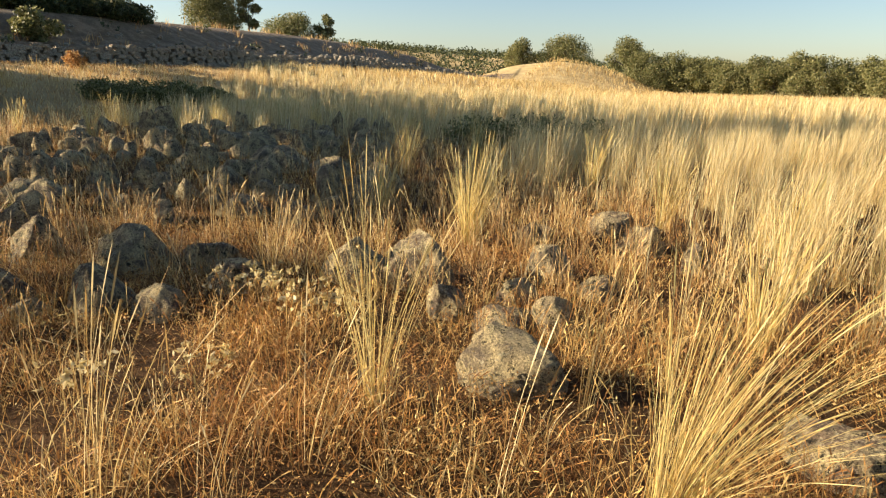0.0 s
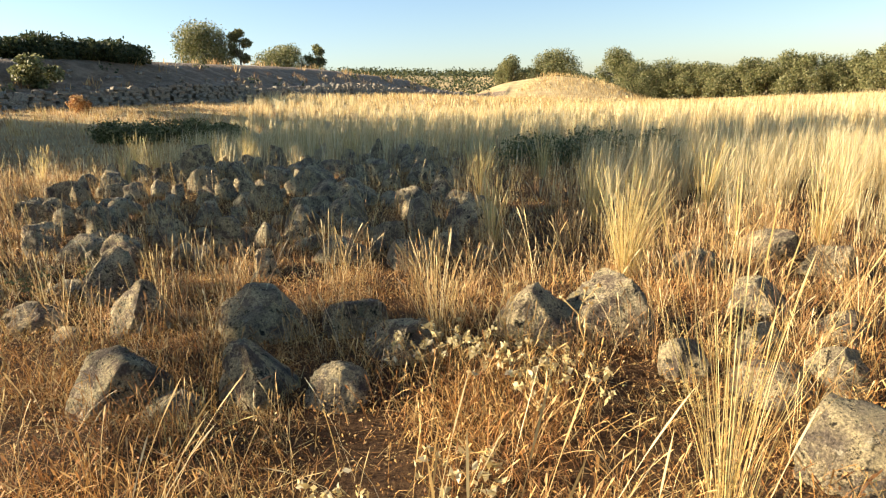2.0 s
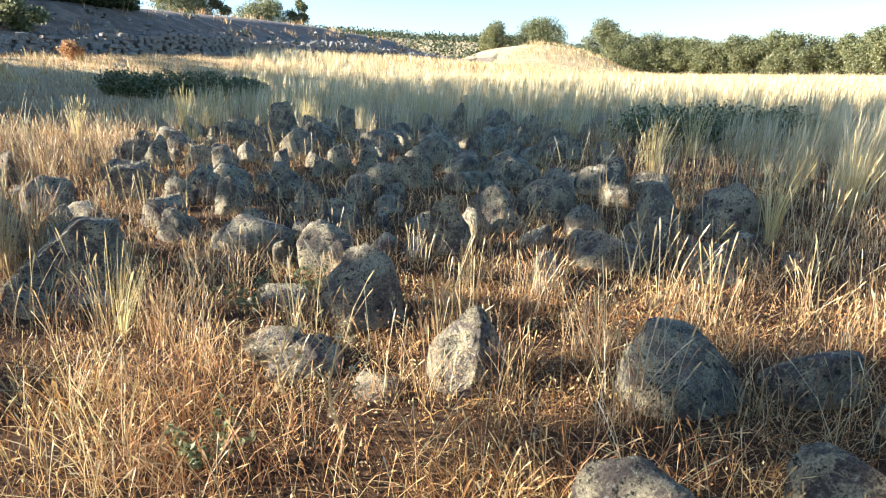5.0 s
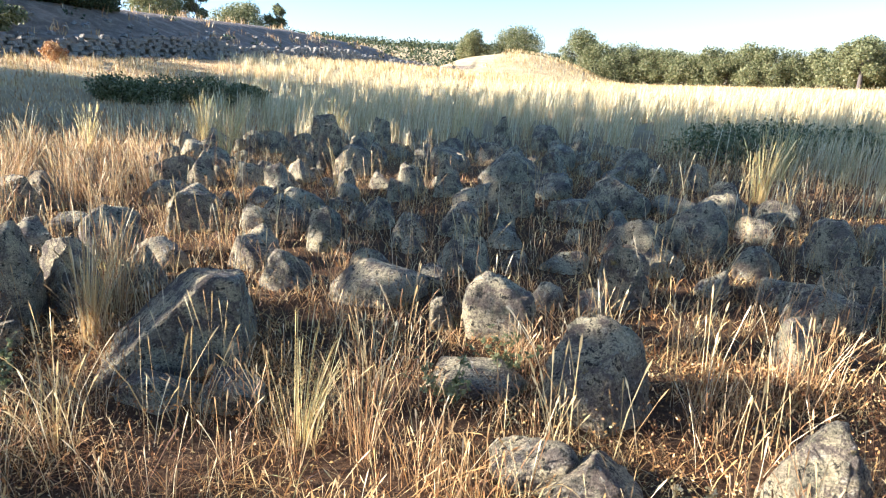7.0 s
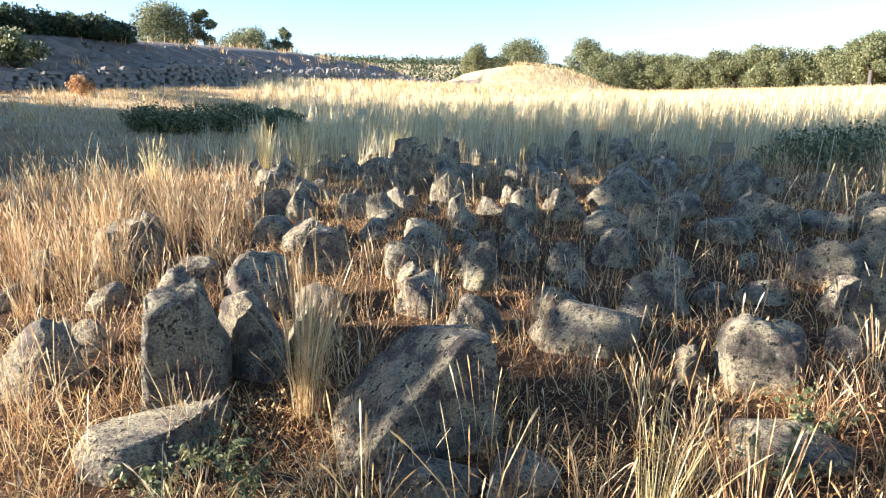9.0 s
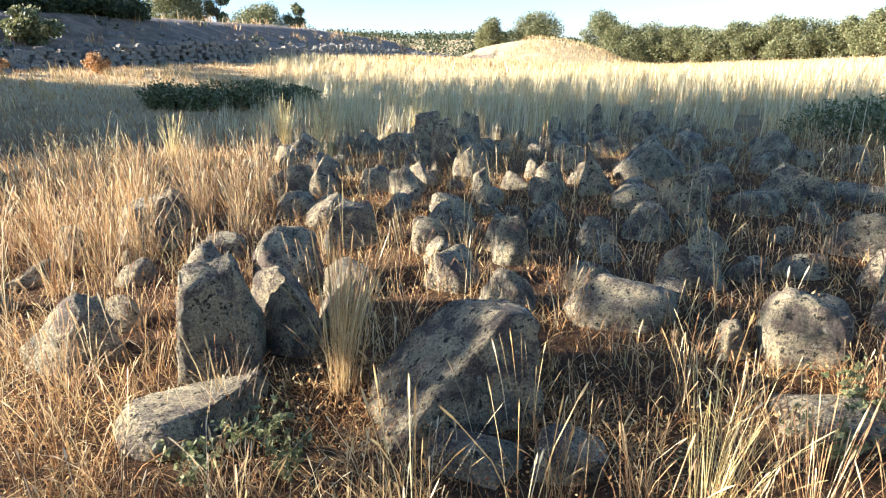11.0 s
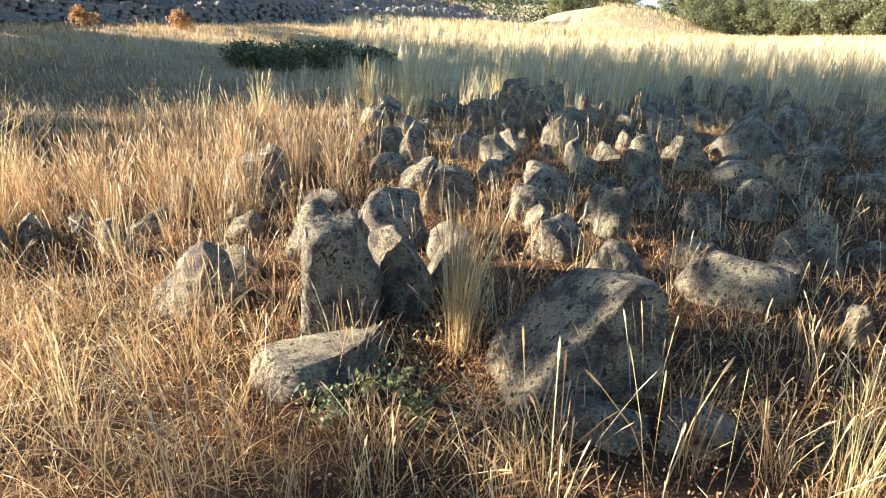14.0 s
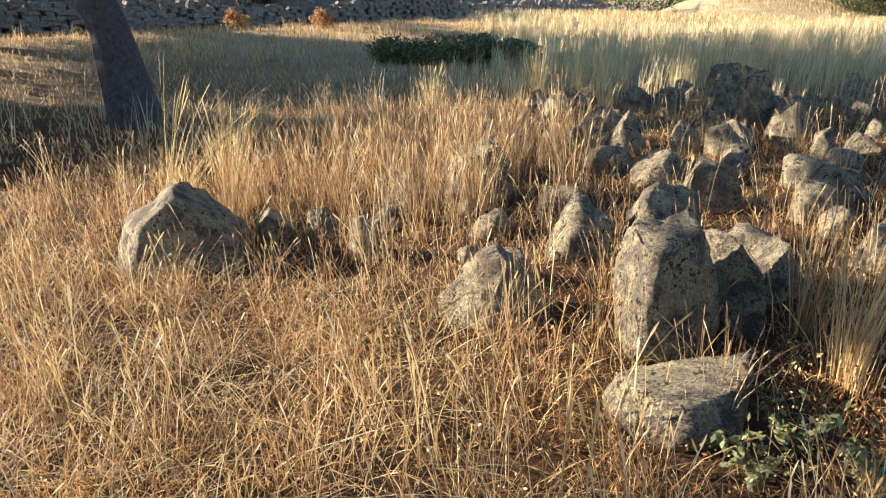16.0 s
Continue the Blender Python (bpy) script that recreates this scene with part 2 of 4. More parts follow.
def blades(x, y, height, width, bend, levels=(0, 0.4, 0.75), profile=(1, 0.85, 0.55), lean=None, z=None):
    """Tapering strips that stand on the ground and curve over: places and triangles."""
    n, k = len(x), len(levels)
    around = rng.uniform(0, 2 * np.pi, n) if lean is None else lean
    facing = rng.uniform(0, np.pi, n)
    z0 = ground_z(x, y) - 0.02 if z is None else z
    out = np.zeros((n, 2 * k + 1, 3))
    for i, s in enumerate((*levels, 1.0)):
        cx = x + np.cos(around) * bend * height * s**1.4
        cy = y + np.sin(around) * bend * height * s**1.4
        cz = z0 + height * (s - 0.35 * np.minimum(bend, 1.6) * s**2)
        if i == k:
            out[:, 2 * k] = np.stack([cx, cy, cz], 1)
            break
        wx, wy = np.cos(facing) * width * profile[i] / 2, np.sin(facing) * width * profile[i] / 2
        out[:, 2 * i], out[:, 2 * i + 1] = np.stack([cx - wx, cy - wy, cz], 1), np.stack([cx + wx, cy + wy, cz], 1)
    one = []
    for i in range(k - 1):
        a = 2 * i
        one += [(a, a + 1, a + 3), (a, a + 3, a + 2)]
    one.append((2 * k - 2, 2 * k - 1, 2 * k))
    tris = np.array(one)[None] + (np.arange(n) * (2 * k + 1))[:, None, None]
    return out.reshape(-1, 3), tris.reshape(-1, 3)


def joined(pieces):
    verts, tris, base = [], [], 0
    for v, t in pieces:
        verts.append(v)
        tris.append(t + base)
        base += len(v)
    return np.concatenate(verts), np.concatenate(tris)


def tube(points, radii, sides=7, wobble=0.0):
    """A round, tapering, slightly knotty limb along some points."""
    points = [Vector(p) for p in points]
    verts, tris = [], []
    for i, (p, r) in enumerate(zip(points, radii)):
        d = (points[min(i + 1, len(points) - 1)] - points[max(i - 1, 0)]).normalized()
        a = d.orthogonal().normalized()
        b = d.cross(a)
        for j in range(sides):
            w = 2 * math.pi * j / sides
            q = r * (1 + wobble * (rng.random() - 0.5))
            verts.append(p + a * math.cos(w) * q + b * math.sin(w) * q)
    for i in range(len(points) - 1):
        for j in range(sides):
            a, b = i * sides + j, i * sides + (j + 1) % sides
            tris += [(a, b, b + sides), (a, b + sides, a + sides)]
    verts.append(points[-1])
    top = len(verts) - 1
    for j in range(sides):
        tris.append(((len(points) - 1) * sides + j, (len(points) - 1) * sides + (j + 1) % sides, top))
    return np.array([tuple(v) for v in verts]), np.array(tris)


def leaves(centres, radii, count, size, flat=0.8):
    """Small folded leaf sprays scattered through round clumps, denser towards the outside."""
    centres, radii = np.asarray(centres, float), np.asarray(radii, float)
    pick = rng.choice(len(centres), count, p=radii**2 / np.sum(radii**2))
    d = rng.normal(size=(count, 3))
    d /= np.linalg.norm(d, axis=1)[:, None]
    r = radii[pick] * rng.uniform(0.15, 1.0, count) ** 0.5 * (1 + 0.25 * rng.normal(size=count) * 0.5)
    p = centres[pick] + d * r[:, None] * (1, 1, flat)
    a = rng.normal(size=(count, 3)) + d * 0.6
    a /= np.linalg.norm(a, axis=1)[:, None]
    b = np.cross(a, rng.normal(size=(count, 3)))
    b /= np.linalg.norm(b, axis=1)[:, None]
    s = size * rng.uniform(0.5, 1.3, count)[:, None]
    verts = np.stack([p - a * s, p + b * s * 0.5, p + a * s, p - b * s * 0.5], 1).reshape(-1, 3)
    tris = (np.array([(0, 1, 2), (0, 2, 3)])[None] + (np.arange(count) * 4)[:, None, None]).reshape(-1, 3)
    return verts, tris


# ---- ground ----
def spaced(lo, hi, near_lo, near_hi, fine, growth=1.13):
    mid = list(np.arange(near_lo, near_hi, fine))
    up, step = [near_hi], fine
    while up[-1] < hi:
        step *= growth
        up.append(up[-1] + step)
    down, step = [near_lo], fine
    while down[-1] > lo:
        step *= growth
        down.append(down[-1] - step)
    return np.array(down[:0:-1] + mid + up)


gx, gy = spaced(-900, 900, -46, 16, 0.4), spaced(-400, 1400, -2, 34, 0.4)
X, Y = np.meshgrid(gx, gy)
Z = ground_z(X, Y)
idx = np.arange(X.size).reshape(X.shape)
q = np.stack([idx[:-1, :-1], idx[:-1, 1:], idx[1:, 1:], idx[1:, :-1]], -1).reshape(-1, 4)
tris = np.concatenate([q[:, [0, 1, 2]], q[:, [0, 2, 3]]])
sheet = mesh_of("ground", np.stack([X, Y, Z], -1).reshape(-1, 3), tris, SOIL, True)
sheet.materials.append(BANK)
mid_x, mid_y, _ = unspread(X.ravel()[tris].mean(1), Y.ravel()[tris].mean(1))
sheet.polygons.foreach_set("material_index", ((mid_x < foot_x(mid_y)) & (mid_y < 104)).astype(np.int32))
tagged(new("ground", sheet), "dry brown field soil with straw litter and weeds", "ground", kind="structure")


# ---- field rocks ----
def ball(fineness):
    bm = bmesh.new()
    bmesh.ops.create_icosphere(bm, subdivisions=fineness, radius=1.0)
    bm.verts.ensure_lookup_table()
    out = np.array([tuple(v.co) for v in bm.verts]), np.array([[v.index for v in f.verts] for f in bm.faces])
    bm.free()
    return out


BALL_V, BALL_T = ball(4)
BIG_V, BIG_T = ball(5)
SMALL_BALL = ball(3)
rocks = []
ROCK_LABELS = {
    "r": "grey weathered fieldstone with pale lichen among dry stalks",
    "big": "large rounded granite boulder with sloping flank, lichen-spotted",
    "boulder": "rounded grey boulder with pale lichen half sunk in the weeds",
    "stand": "upright pale standing stone with lichen crust in dry grass",
    "slab": "tilted grey stone slab leaning in the dry grass",
    "peak": "grey lichened stone with a peaked top in dry grass",
    "low": "flat cracked lichen-covered stone half sunk in dry weeds",
}


# flat faces that give some stones their own shape: (normal, distance) in the stone's unit box
FACETS = {
    "big": [((-0.66, -0.08, 0.75), 0.44), ((0.10, -0.95, 0.28), 0.70), ((0.99, -0.10, 0.06), 0.9), ((0.05, 0.2, 0.97), 0.93)],
    "boulder": [((-0.35, -0.3, 0.89), 0.70), ((0.30, -0.88, 0.36), 0.75), ((0.75, 0.1, 0.65), 0.78)],
    "stand": [((-0.95, -0.25, 0.12), 0.74), ((0.55, -0.80, 0.20), 0.66), ((-0.12, -0.1, 0.98), 0.86), ((0.75, 0.1, 0.65), 0.92)],
    "slab": [((-0.55, -0.75, 0.35), 0.55), ((0.70, 0.0, 0.71), 0.62), ((0.9, -0.4, 0.1), 0.7)],
    "peak": [((-0.62, -0.10, 0.78), 0.52), ((0.66, -0.10, 0.74), 0.55), ((0.05, -0.86, 0.50), 0.62)],
    "low": [((0.1, -0.2, 0.97), 0.6), ((-0.5, -0.6, 0.6), 0.7)],
}


def rock(kind, x, y, w, d, h, turn, faces=None):
    places, faces = faces or ((BIG_V, BIG_T) if kind in ("big", "boulder", "stand", "slab") else (BALL_V, BALL_T))
    w, d, h = w * 1.08, d * 1.1, h * 1.08
    r = np.random.default_rng(int(abs(x * 977 + y * 131) * 10))
    v = places.copy()
    v = np.sign(v) * np.abs(v) ** {"big": 0.5, "boulder": 0.62, "stand": 0.68, "slab": 0.55, "low": 0.7}.get(kind, r.uniform(0.66, 0.88))
    cuts = [(Vector(n).normalized(), far) for n, far in FACETS.get(kind, [])]
    for _ in range({"big": 0, "stand": 1, "slab": 2}.get(kind, 6)):
        n = r.normal(size=3)
        n[2] = abs(n[2]) * 0.8
        cuts.append((Vector(n).normalized(), r.uniform(0.62, 0.9) if kind == "big" else r.uniform(0.5, 0.85)))
    for n, far in cuts:
        n = np.array(n)
        over = np.maximum(0, v @ n - far)
        v = v - n * (over * 0.97)[:, None]
    off = r.uniform(0, 90, 3)
    rough = np.array([noise.fractal(Vector(p * 1.5 + off), 0.9, 2.1, 5) for p in v])
    fine = np.array([noise.fractal(Vector(p * 8.0 - off), 0.8, 2.1, 4) for p in v])
    big = kind in ("stand", "slab", "big", "boulder")
    v = v * (1 + (0.09 if kind == "stand" else 0.06 if big else 0.10) * rough + (0.045 if big else 0.06) * fine)[:, None]
    v = v - (v.max(0) + v.min(0)) / 2
    v = v / np.abs(v).max(0)
    if kind == "stand":
        v[:, 0] += 0.16 * v[:, 2]
    v[:, :2] -= (v.max(0) + v.min(0))[:2] / 2
    bury = 0.6
    v = v * (w / 2, d / 2, (h * (1 + bury)) / 2)
    v[:, 2] += h - (h * (1 + bury)) / 2
    ob = new("rock", mesh_of("rock", v, faces, ROCK, True))
    ob.matrix_basis = pose(x, y, float(ground_z(x, y)), 0, 0, turn)
    tagged(ob, ROCK_LABELS[kind], "rock", "stones of the field cairn")
    rocks.append((x, y, max(w, d) / 2))


rock("big", -6.87, 5.17, 0.74, 0.6, 0.44, 20)
rock("r", -6.75, 4.75, 0.37, 0.31, 0.11, 5)
rock("r", -6.39, 4.75, 0.28, 0.24, 0.14, -4)
rock("stand", -8.14, 5.48, 0.42, 0.46, 0.56, 14)
rock("r", -8.78, 6.6, 0.42, 0.4, 0.34, 20)
rock("slab", -7.88, 5.8, 0.4, 0.42, 0.42, 20)
rock("r", -7.99, 4.92, 0.62, 0.5, 0.15, 30)
rock("peak", -8.99, 5.5, 0.47, 0.39, 0.34, 38)
rock("r", -8.23, 6.78, 0.5, 0.42, 0.4, 21)
rock("r", -8.06, 7.77, 0.46, 0.39, 0.35, 15)
rock("stand", -9.81, 7.64, 0.53, 0.39, 0.42, 31)
rock("r", -10.78, 8.37, 0.37, 0.32, 0.34, 35)
rock("r", -10.35, 7.37, 0.35, 0.3, 0.29, 37)
rock("r", -10.27, 6.81, 0.37, 0.32, 0.14, 40)
rock("r", -9.09, 7.46, 0.4, 0.34, 0.16, 26)
rock("r", -6.68, 6.34, 0.37, 0.32, 0.25, 2)
rock("r", -6.02, 6.23, 0.62, 0.51, 0.21, -8)
rock("r", -5.53, 5.72, 0.17, 0.15, 0.18, -17)
rock("r", -5.21, 5.72, 0.39, 0.33, 0.32, -22)
rock("r", -5.49, 6.86, 0.43, 0.37, 0.26, -14)
rock("peak", -5.22, 10.3, 0.76, 0.6, 0.44, -10)
rock("r", -6.33, 9.71, 0.36, 0.3, 0.29, -2)
rock("r", -5.88, 9.53, 0.36, 0.3, 0.38, -6)
rock("r", -6.75, 9.88, 0.32, 0.27, 0.18, 1)
rock("r", -7.1, 9.6, 0.21, 0.19, 0.26, 4)
rock("r", -8.37, 9.81, 0.4, 0.33, 0.26, 13)
rock("r", -7.94, 9.77, 0.42, 0.35, 0.27, 10)
rock("r", -9.32, 9.82, 0.53, 0.46, 0.34, 20)
rock("r", -8.91, 9.71, 0.32, 0.28, 0.41, 17)
rock("stand", -8.03, 11.88, 0.5, 0.38, 0.68, 8)
rock("stand", -7.68, 10.88, 0.36, 0.33, 0.66, 7)
rock("r", -7.67, 14.36, 0.35, 0.31, 0.51, 5)
rock("r", -7.17, 11.62, 0.28, 0.24, 0.31, 3)
rock("stand", -5.45, 14.79, 0.3, 0.23, 0.52, -6)
rock("r", -4.69, 16.03, 0.41, 0.36, 0.4, -8)
rock("r", -4.01, 14.22, 0.31, 0.27, 0.36, -13)
rock("r", -5.57, 8.84, 0.43, 0.36, 0.2, -9)
rock("r", -5.63, 7.91, 0.37, 0.32, 0.26, -10)
rock("r", -5.21, 7.65, 0.35, 0.3, 0.13, -15)
rock("r", -4.75, 7.05, 0.34, 0.29, 0.14, -22)
rock("r", -4.1, 9.06, 0.65, 0.55, 0.34, -21)
rock("r", -3.49, 9.05, 0.47, 0.4, 0.16, -25)
rock("r", -4.54, 8.63, 0.51, 0.44, 0.18, -18)
rock("r", -3.62, 11.19, 0.45, 0.39, 0.36, -19)
rock("r", -6.43, 8.01, 0.33, 0.29, 0.26, -1)
rock("r", -6.7, 7.25, 0.27, 0.24, 0.34, 2)
rock("r", -6.03, 7.68, 0.31, 0.27, 0.22, -6)
rock("r", -7.36, 7.54, 0.27, 0.23, 0.27, 9)
rock("r", -10.06, 9.67, 0.26, 0.23, 0.18, 25)
rock("r", -10.57, 9.97, 0.33, 0.28, 0.27, 27)
rock("r", -10.45, 9.31, 0.35, 0.3, 0.23, 29)
rock("r", -9.29, 14.91, 0.43, 0.37, 0.32, 12)
rock("r", -4.73, 4.91, 0.46, 0.39, 0.39, -35)
rock("r", -5.02, 4.35, 0.36, 0.3, 0.14, -38)
rock("r", -4.43, 6.29, 0.34, 0.29, 0.39, -28)
rock("low", -5.29, 5.12, 0.48, 0.4, 0.07, -24)
rock("r", -3.37, 6.46, 0.33, 0.29, 0.14, -38)
rock("r", -4.03, 4.25, 0.39, 0.33, 0.33, 6)
rock("r", -4.42, 4.06, 0.23, 0.2, 0.08, 14)
rock("r", -4.83, 4.21, 0.35, 0.29, 0.15, 21)
rock("r", -3.65, 5.43, 0.23, 0.2, 0.25, -1)
rock("r", -2.58, 5.89, 0.36, 0.31, 0.21, -14)
rock("r", -3.22, 6.18, 0.52, 0.44, 0.21, -6)
rock("r", -3.02, 8.06, 0.3, 0.25, 0.19, -6)
rock("r", -4.04, 7.03, 0.33, 0.27, 0.19, 3)
rock("boulder", -3.41, 3.17, 0.52, 0.43, 0.27, 25)
rock("slab", -2.7, 3.31, 0.37, 0.42, 0.26, 9)
rock("r", -2.25, 3.29, 0.3, 0.26, 0.19, -2)
rock("r", -3.04, 3.09, 0.27, 0.22, 0.1, 18)
rock("r", -3.08, 4.26, 0.58, 0.48, 0.3, 12)
rock("r", -2.5, 4.33, 0.4, 0.34, 0.22, 3)
rock("r", -2.09, 3.96, 0.49, 0.41, 0.19, -4)
rock("peak", -1.33, 4.31, 0.5, 0.4, 0.30, -15)
rock("boulder", -0.86, 4.4, 0.6, 0.45, 0.34, -12)
rock("r", -0.13, 5.98, 0.34, 0.29, 0.13, -10)
rock("r", 0.56, 6.41, 0.45, 0.39, 0.2, -15)
rock("r", 0.83, 5.8, 0.42, 0.36, 0.21, -19)
rock("r", -0.1, 4.05, 0.25, 0.22, 0.19, -15)
rock("r", 0.42, 4.4, 0.31, 0.26, 0.14, -21)
rock("r", -0.53, 3.8, 0.25, 0.22, 0.2, -10)
rock("low", -0.01, 2.93, 0.53, 0.44, 0.26, 5)
rock("low", -0.13, 3.61, 0.4, 0.34, 0.13, 6)
rock("r", 0.16, 3.63, 0.3, 0.26, 0.22, 2)
rock("r", -0.17, 5.75, 0.29, 0.26, 0.19, 4)
rock("r", 0.07, 4.74, 0.37, 0.31, 0.22, 2)
rock("r", 0.88, 5.64, 0.25, 0.22, 0.23, -6)
rock("r", 1.2, 5.15, 0.23, 0.2, 0.22, -10)
rock("r", 1.33, 2.45, 0.4, 0.34, 0.16, -22)
rock("peak", -11.27, 5.78, 0.87, 0.72, 0.48, 44)
rock("r", -11.86, 7.45, 0.22, 0.19, 0.14, 37)
rock("r", -10.06, 6.16, 0.28, 0.24, 0.24, 29)
rock("r", -10.62, 6.49, 0.24, 0.21, 0.19, 33)
rock("r", -10.99, 6.41, 0.28, 0.25, 0.2, 37)

# the smaller rubble of the cairn between the larger stones
for _ in range(340):
    x, y = rng.uniform(-11.5, -1.8), rng.uniform(6.0, 15.0)
    w = 0.14 + 0.42 * rng.random() ** 1.5
    if x + 0.25 * (y - 6) > -1.6 or x < -9.5 - 0.25 * (y - 6) or any((x - a) ** 2 + (y - b) ** 2 < (c * 0.9 + w * 0.4) ** 2 for a, b, c in rocks):
        continue
    rock("r", x, y, w, w * rng.uniform(0.7, 1.0), w * rng.uniform(0.45, 0.8), rng.uniform(0, 360), SMALL_BALL)


# ---- dry grass and weeds ----
ROCK_XYR = np.array(rocks)


def clear_of_rocks(x, y, share=0.6):
    keep = np.ones(len(x), bool)
    for rx, ry, rr in ROCK_XYR:
        keep &= (x - rx) ** 2 + (y - ry) ** 2 > (rr * share) ** 2
    return keep


def scattered(n, x0, x1, y0, y1):
    return rng.uniform(x0, x1, n), rng.uniform(y0, y1, n)


def field_edge(y):
    """Where the tall grass gives way to the short grazed turf below the terrace."""
    return -10.5 - 0.42 * (y - 13) + 1.2 * wavy(y, y, 0.3)


def field_zone(x, y):
    """How far a place belongs to the tall pale grass rather than to the stony ground."""
    right = sm(0.7, 2.4, x - 0.06 * (y - 4) + 0.35 * wavy(x, y, 1.3)) * sm(3.2, 5.0, y + 0.4 * wavy(x, y, 1.1, 5))
    right = np.maximum(right, 0.75 * sm(-3.0, 0.4, x + 0.6 * wavy(x, y, 0.9, 2)) * sm(6.5, 10.0, y))
    back = sm(13.0, 15.5, y + 0.8 * wavy(x, y, 0.7, 8)) * sm(-2.5, 1.5, x - field_edge(y))
    left = 0.12 * sm(-11.0, -12.5, x) * sm(8.5, 10.0, y) * sm(14, 12, y)
    return np.maximum(np.maximum(right, back), left)


def stand_of(n, box, zone, height, width, bend, material, name, label, levels=(0, 0.4, 0.75), profile=(1, 0.85, 0.55), clump=None, lean=None, category="grass"):
    x, y = scattered(n, *box)
    keep = clear_of_rocks(x, y) & (rng.random(n) < zone(x, y))
    x, y = x[keep], y[keep]
    if clump is not None:
        # draw the stems towards the nearest of many tuft centres
        cx, cy = scattered(clump[0], *box)
        near = np.empty(len(x), int)
        for i in range(0, len(x), 4000):
            near[i : i + 4000] = ((x[i : i + 4000, None] - cx) ** 2 + (y[i : i + 4000, None] - cy) ** 2).argmin(1)
        x, y = x + (cx[near] - x) * clump[1], y + (cy[near] - y) * clump[1]
        tall = rng.uniform(0.65, 1.15, clump[0])[near]
    else:
        tall = 1.0
    h = rng.uniform(*height, len(x)) * tall
    w = rng.uniform(*width, len(x))
    b = rng.uniform(*bend, len(x))
    ln = None if lean is None else rng.normal(lean[0], lean[1], len(x))
    x, y, k = spread(x, y)
    h, w = h * k, w * k
    v, t = blades(x, y, h, w, b, levels, profile, ln)
    return stuff(name, v, t, material, label, category)


def dry_bits(n, box, zone, height, size, material, name, label):
    x, y = scattered(n, *box)
    keep = clear_of_rocks(x, y, 0.75) & (rng.random(n) < zone(x, y))
    x, y = x[keep], y[keep]
    z = ground_z(x, y) + rng.uniform(0, 1, len(x)) ** 1.3 * height * (0.6 + 0.5 * wavy(x, y, 2.7, 1))
    v, t = leaves(np.stack([x, y, z], 1), np.full(len(x), 0.02), len(x), size)
    return stuff(name, v, t, material, label, "dry weeds")


SEEDED = ((0, 0.5, 0.84, 0.88, 0.95), (1, 0.85, 0.7, 2.0, 1.8))
cairn = lambda x, y: sm(5.2, 6.6, y) * sm(15.0, 13.5, y) * sm(-12, -10, x + 0.25 * (y - 6)) * sm(-1.5, -3.0, x + 0.25 * (y - 6))
stony = lambda x, y: (1 - 0.75 * field_zone(x, y)) * (1 - 0.6 * cairn(x, y))
golden_stems = lambda x, y: np.clip(0.25 + 1.1 * wavy(x, y, 2.1, 7), 0.03, 1) * sm(4.6, 3.8, y)
tall_zone = lambda x, y: field_zone(x, y)
matted = lambda x, y: np.clip(1.0 - 0.8 * field_zone(x, y) - 0.55 * sm(4.2, 6.0, y + 0.5 * wavy(x, y, 1.2)) * sm(0.3, 0.9, 0.5 + wavy(x, y, 1.6, 4)), 0.12, 1)

stand_of(200000, (-13.5, 2.8, 1.0, 5.6), lambda x, y: matted(x, y) * np.clip(0.4 + 1.2 * wavy(x, y, 5.3, 9), 0.05, 1), (0.04, 0.17), (0.002, 0.0055), (0.2, 2.2), THATCH, "weed_litter", "matted orange-brown dry weeds covering the ground", (0, 0.5), (1, 0.8), category="dry weeds")
stand_of(100000, (-15, 4, 5.0, 14), matted, (0.05, 0.18), (0.004, 0.009), (0.2, 1.6), THATCH, "weed_litter", "russet dry weeds between the stones", (0, 0.5), (1, 0.8), category="dry weeds")
foreground = lambda x, y: np.clip(0.3 + 0.9 * wavy(x, y, 3.3, 6), 0.05, 1) * sm(4.8, 3.6, y)
stand_of(90000, (-13.5, 2.8, 1.0, 5.2), foreground, (0.10, 0.34), (0.002, 0.0045), (0.1, 1.2), THATCH, "upright_weeds", "branching orange dry weeds with small seed heads", *SEEDED, category="dry weeds")
stand_of(9000, (-13, 2.8, 1.2, 4.8), golden_stems, (0.2, 0.5), (0.002, 0.0035), (0.1, 0.8), STRAW, "golden_stems", "fine golden grass stems rising from the weeds", *SEEDED, clump=(260, 0.6))
dry_bits(150000, (-13.5, 2.8, 1.0, 5.4), lambda x, y: np.clip(0.55 + 0.6 * wavy(x, y, 1.9, 2), 0.15, 1), 0.20, 0.0085, THATCH, "dry_leaf_bits", "curled dry leaves and seed husks on the weeds")
dry_bits(45000, (-14.5, 2.8, 5.0, 12.0), lambda x, y: np.clip(0.4 + 0.6 * wavy(x, y, 1.7, 2), 0.1, 1) * stony(x, y), 0.16, 0.013, THATCH, "dry_leaf_bits", "curled dry leaves on the weeds between the stones")
around_path = lambda x, y: np.clip(0.45 + 0.8 * wavy(x, y, 1.7, 4), 0.06, 1) * np.where((y < 1.0) | (x > 2.8) | (x < -13.5), 1.0, 0.0)
stand_of(60000, (-20, 10, -9, 3.6), around_path, (0.06, 0.24), (0.005, 0.011), (0.2, 1.8), THATCH, "weed_litter", "matted dry weeds on the open ground of the field", (0, 0.5), (1, 0.8), category="dry weeds")
stand_of(9000, (-20, 10, -9, 3.6), around_path, (0.2, 0.5), (0.004, 0.008), (0.1, 0.7), STRAW, "golden_stems", "fine golden grass stems scattered over the open ground", clump=(500, 0.6))
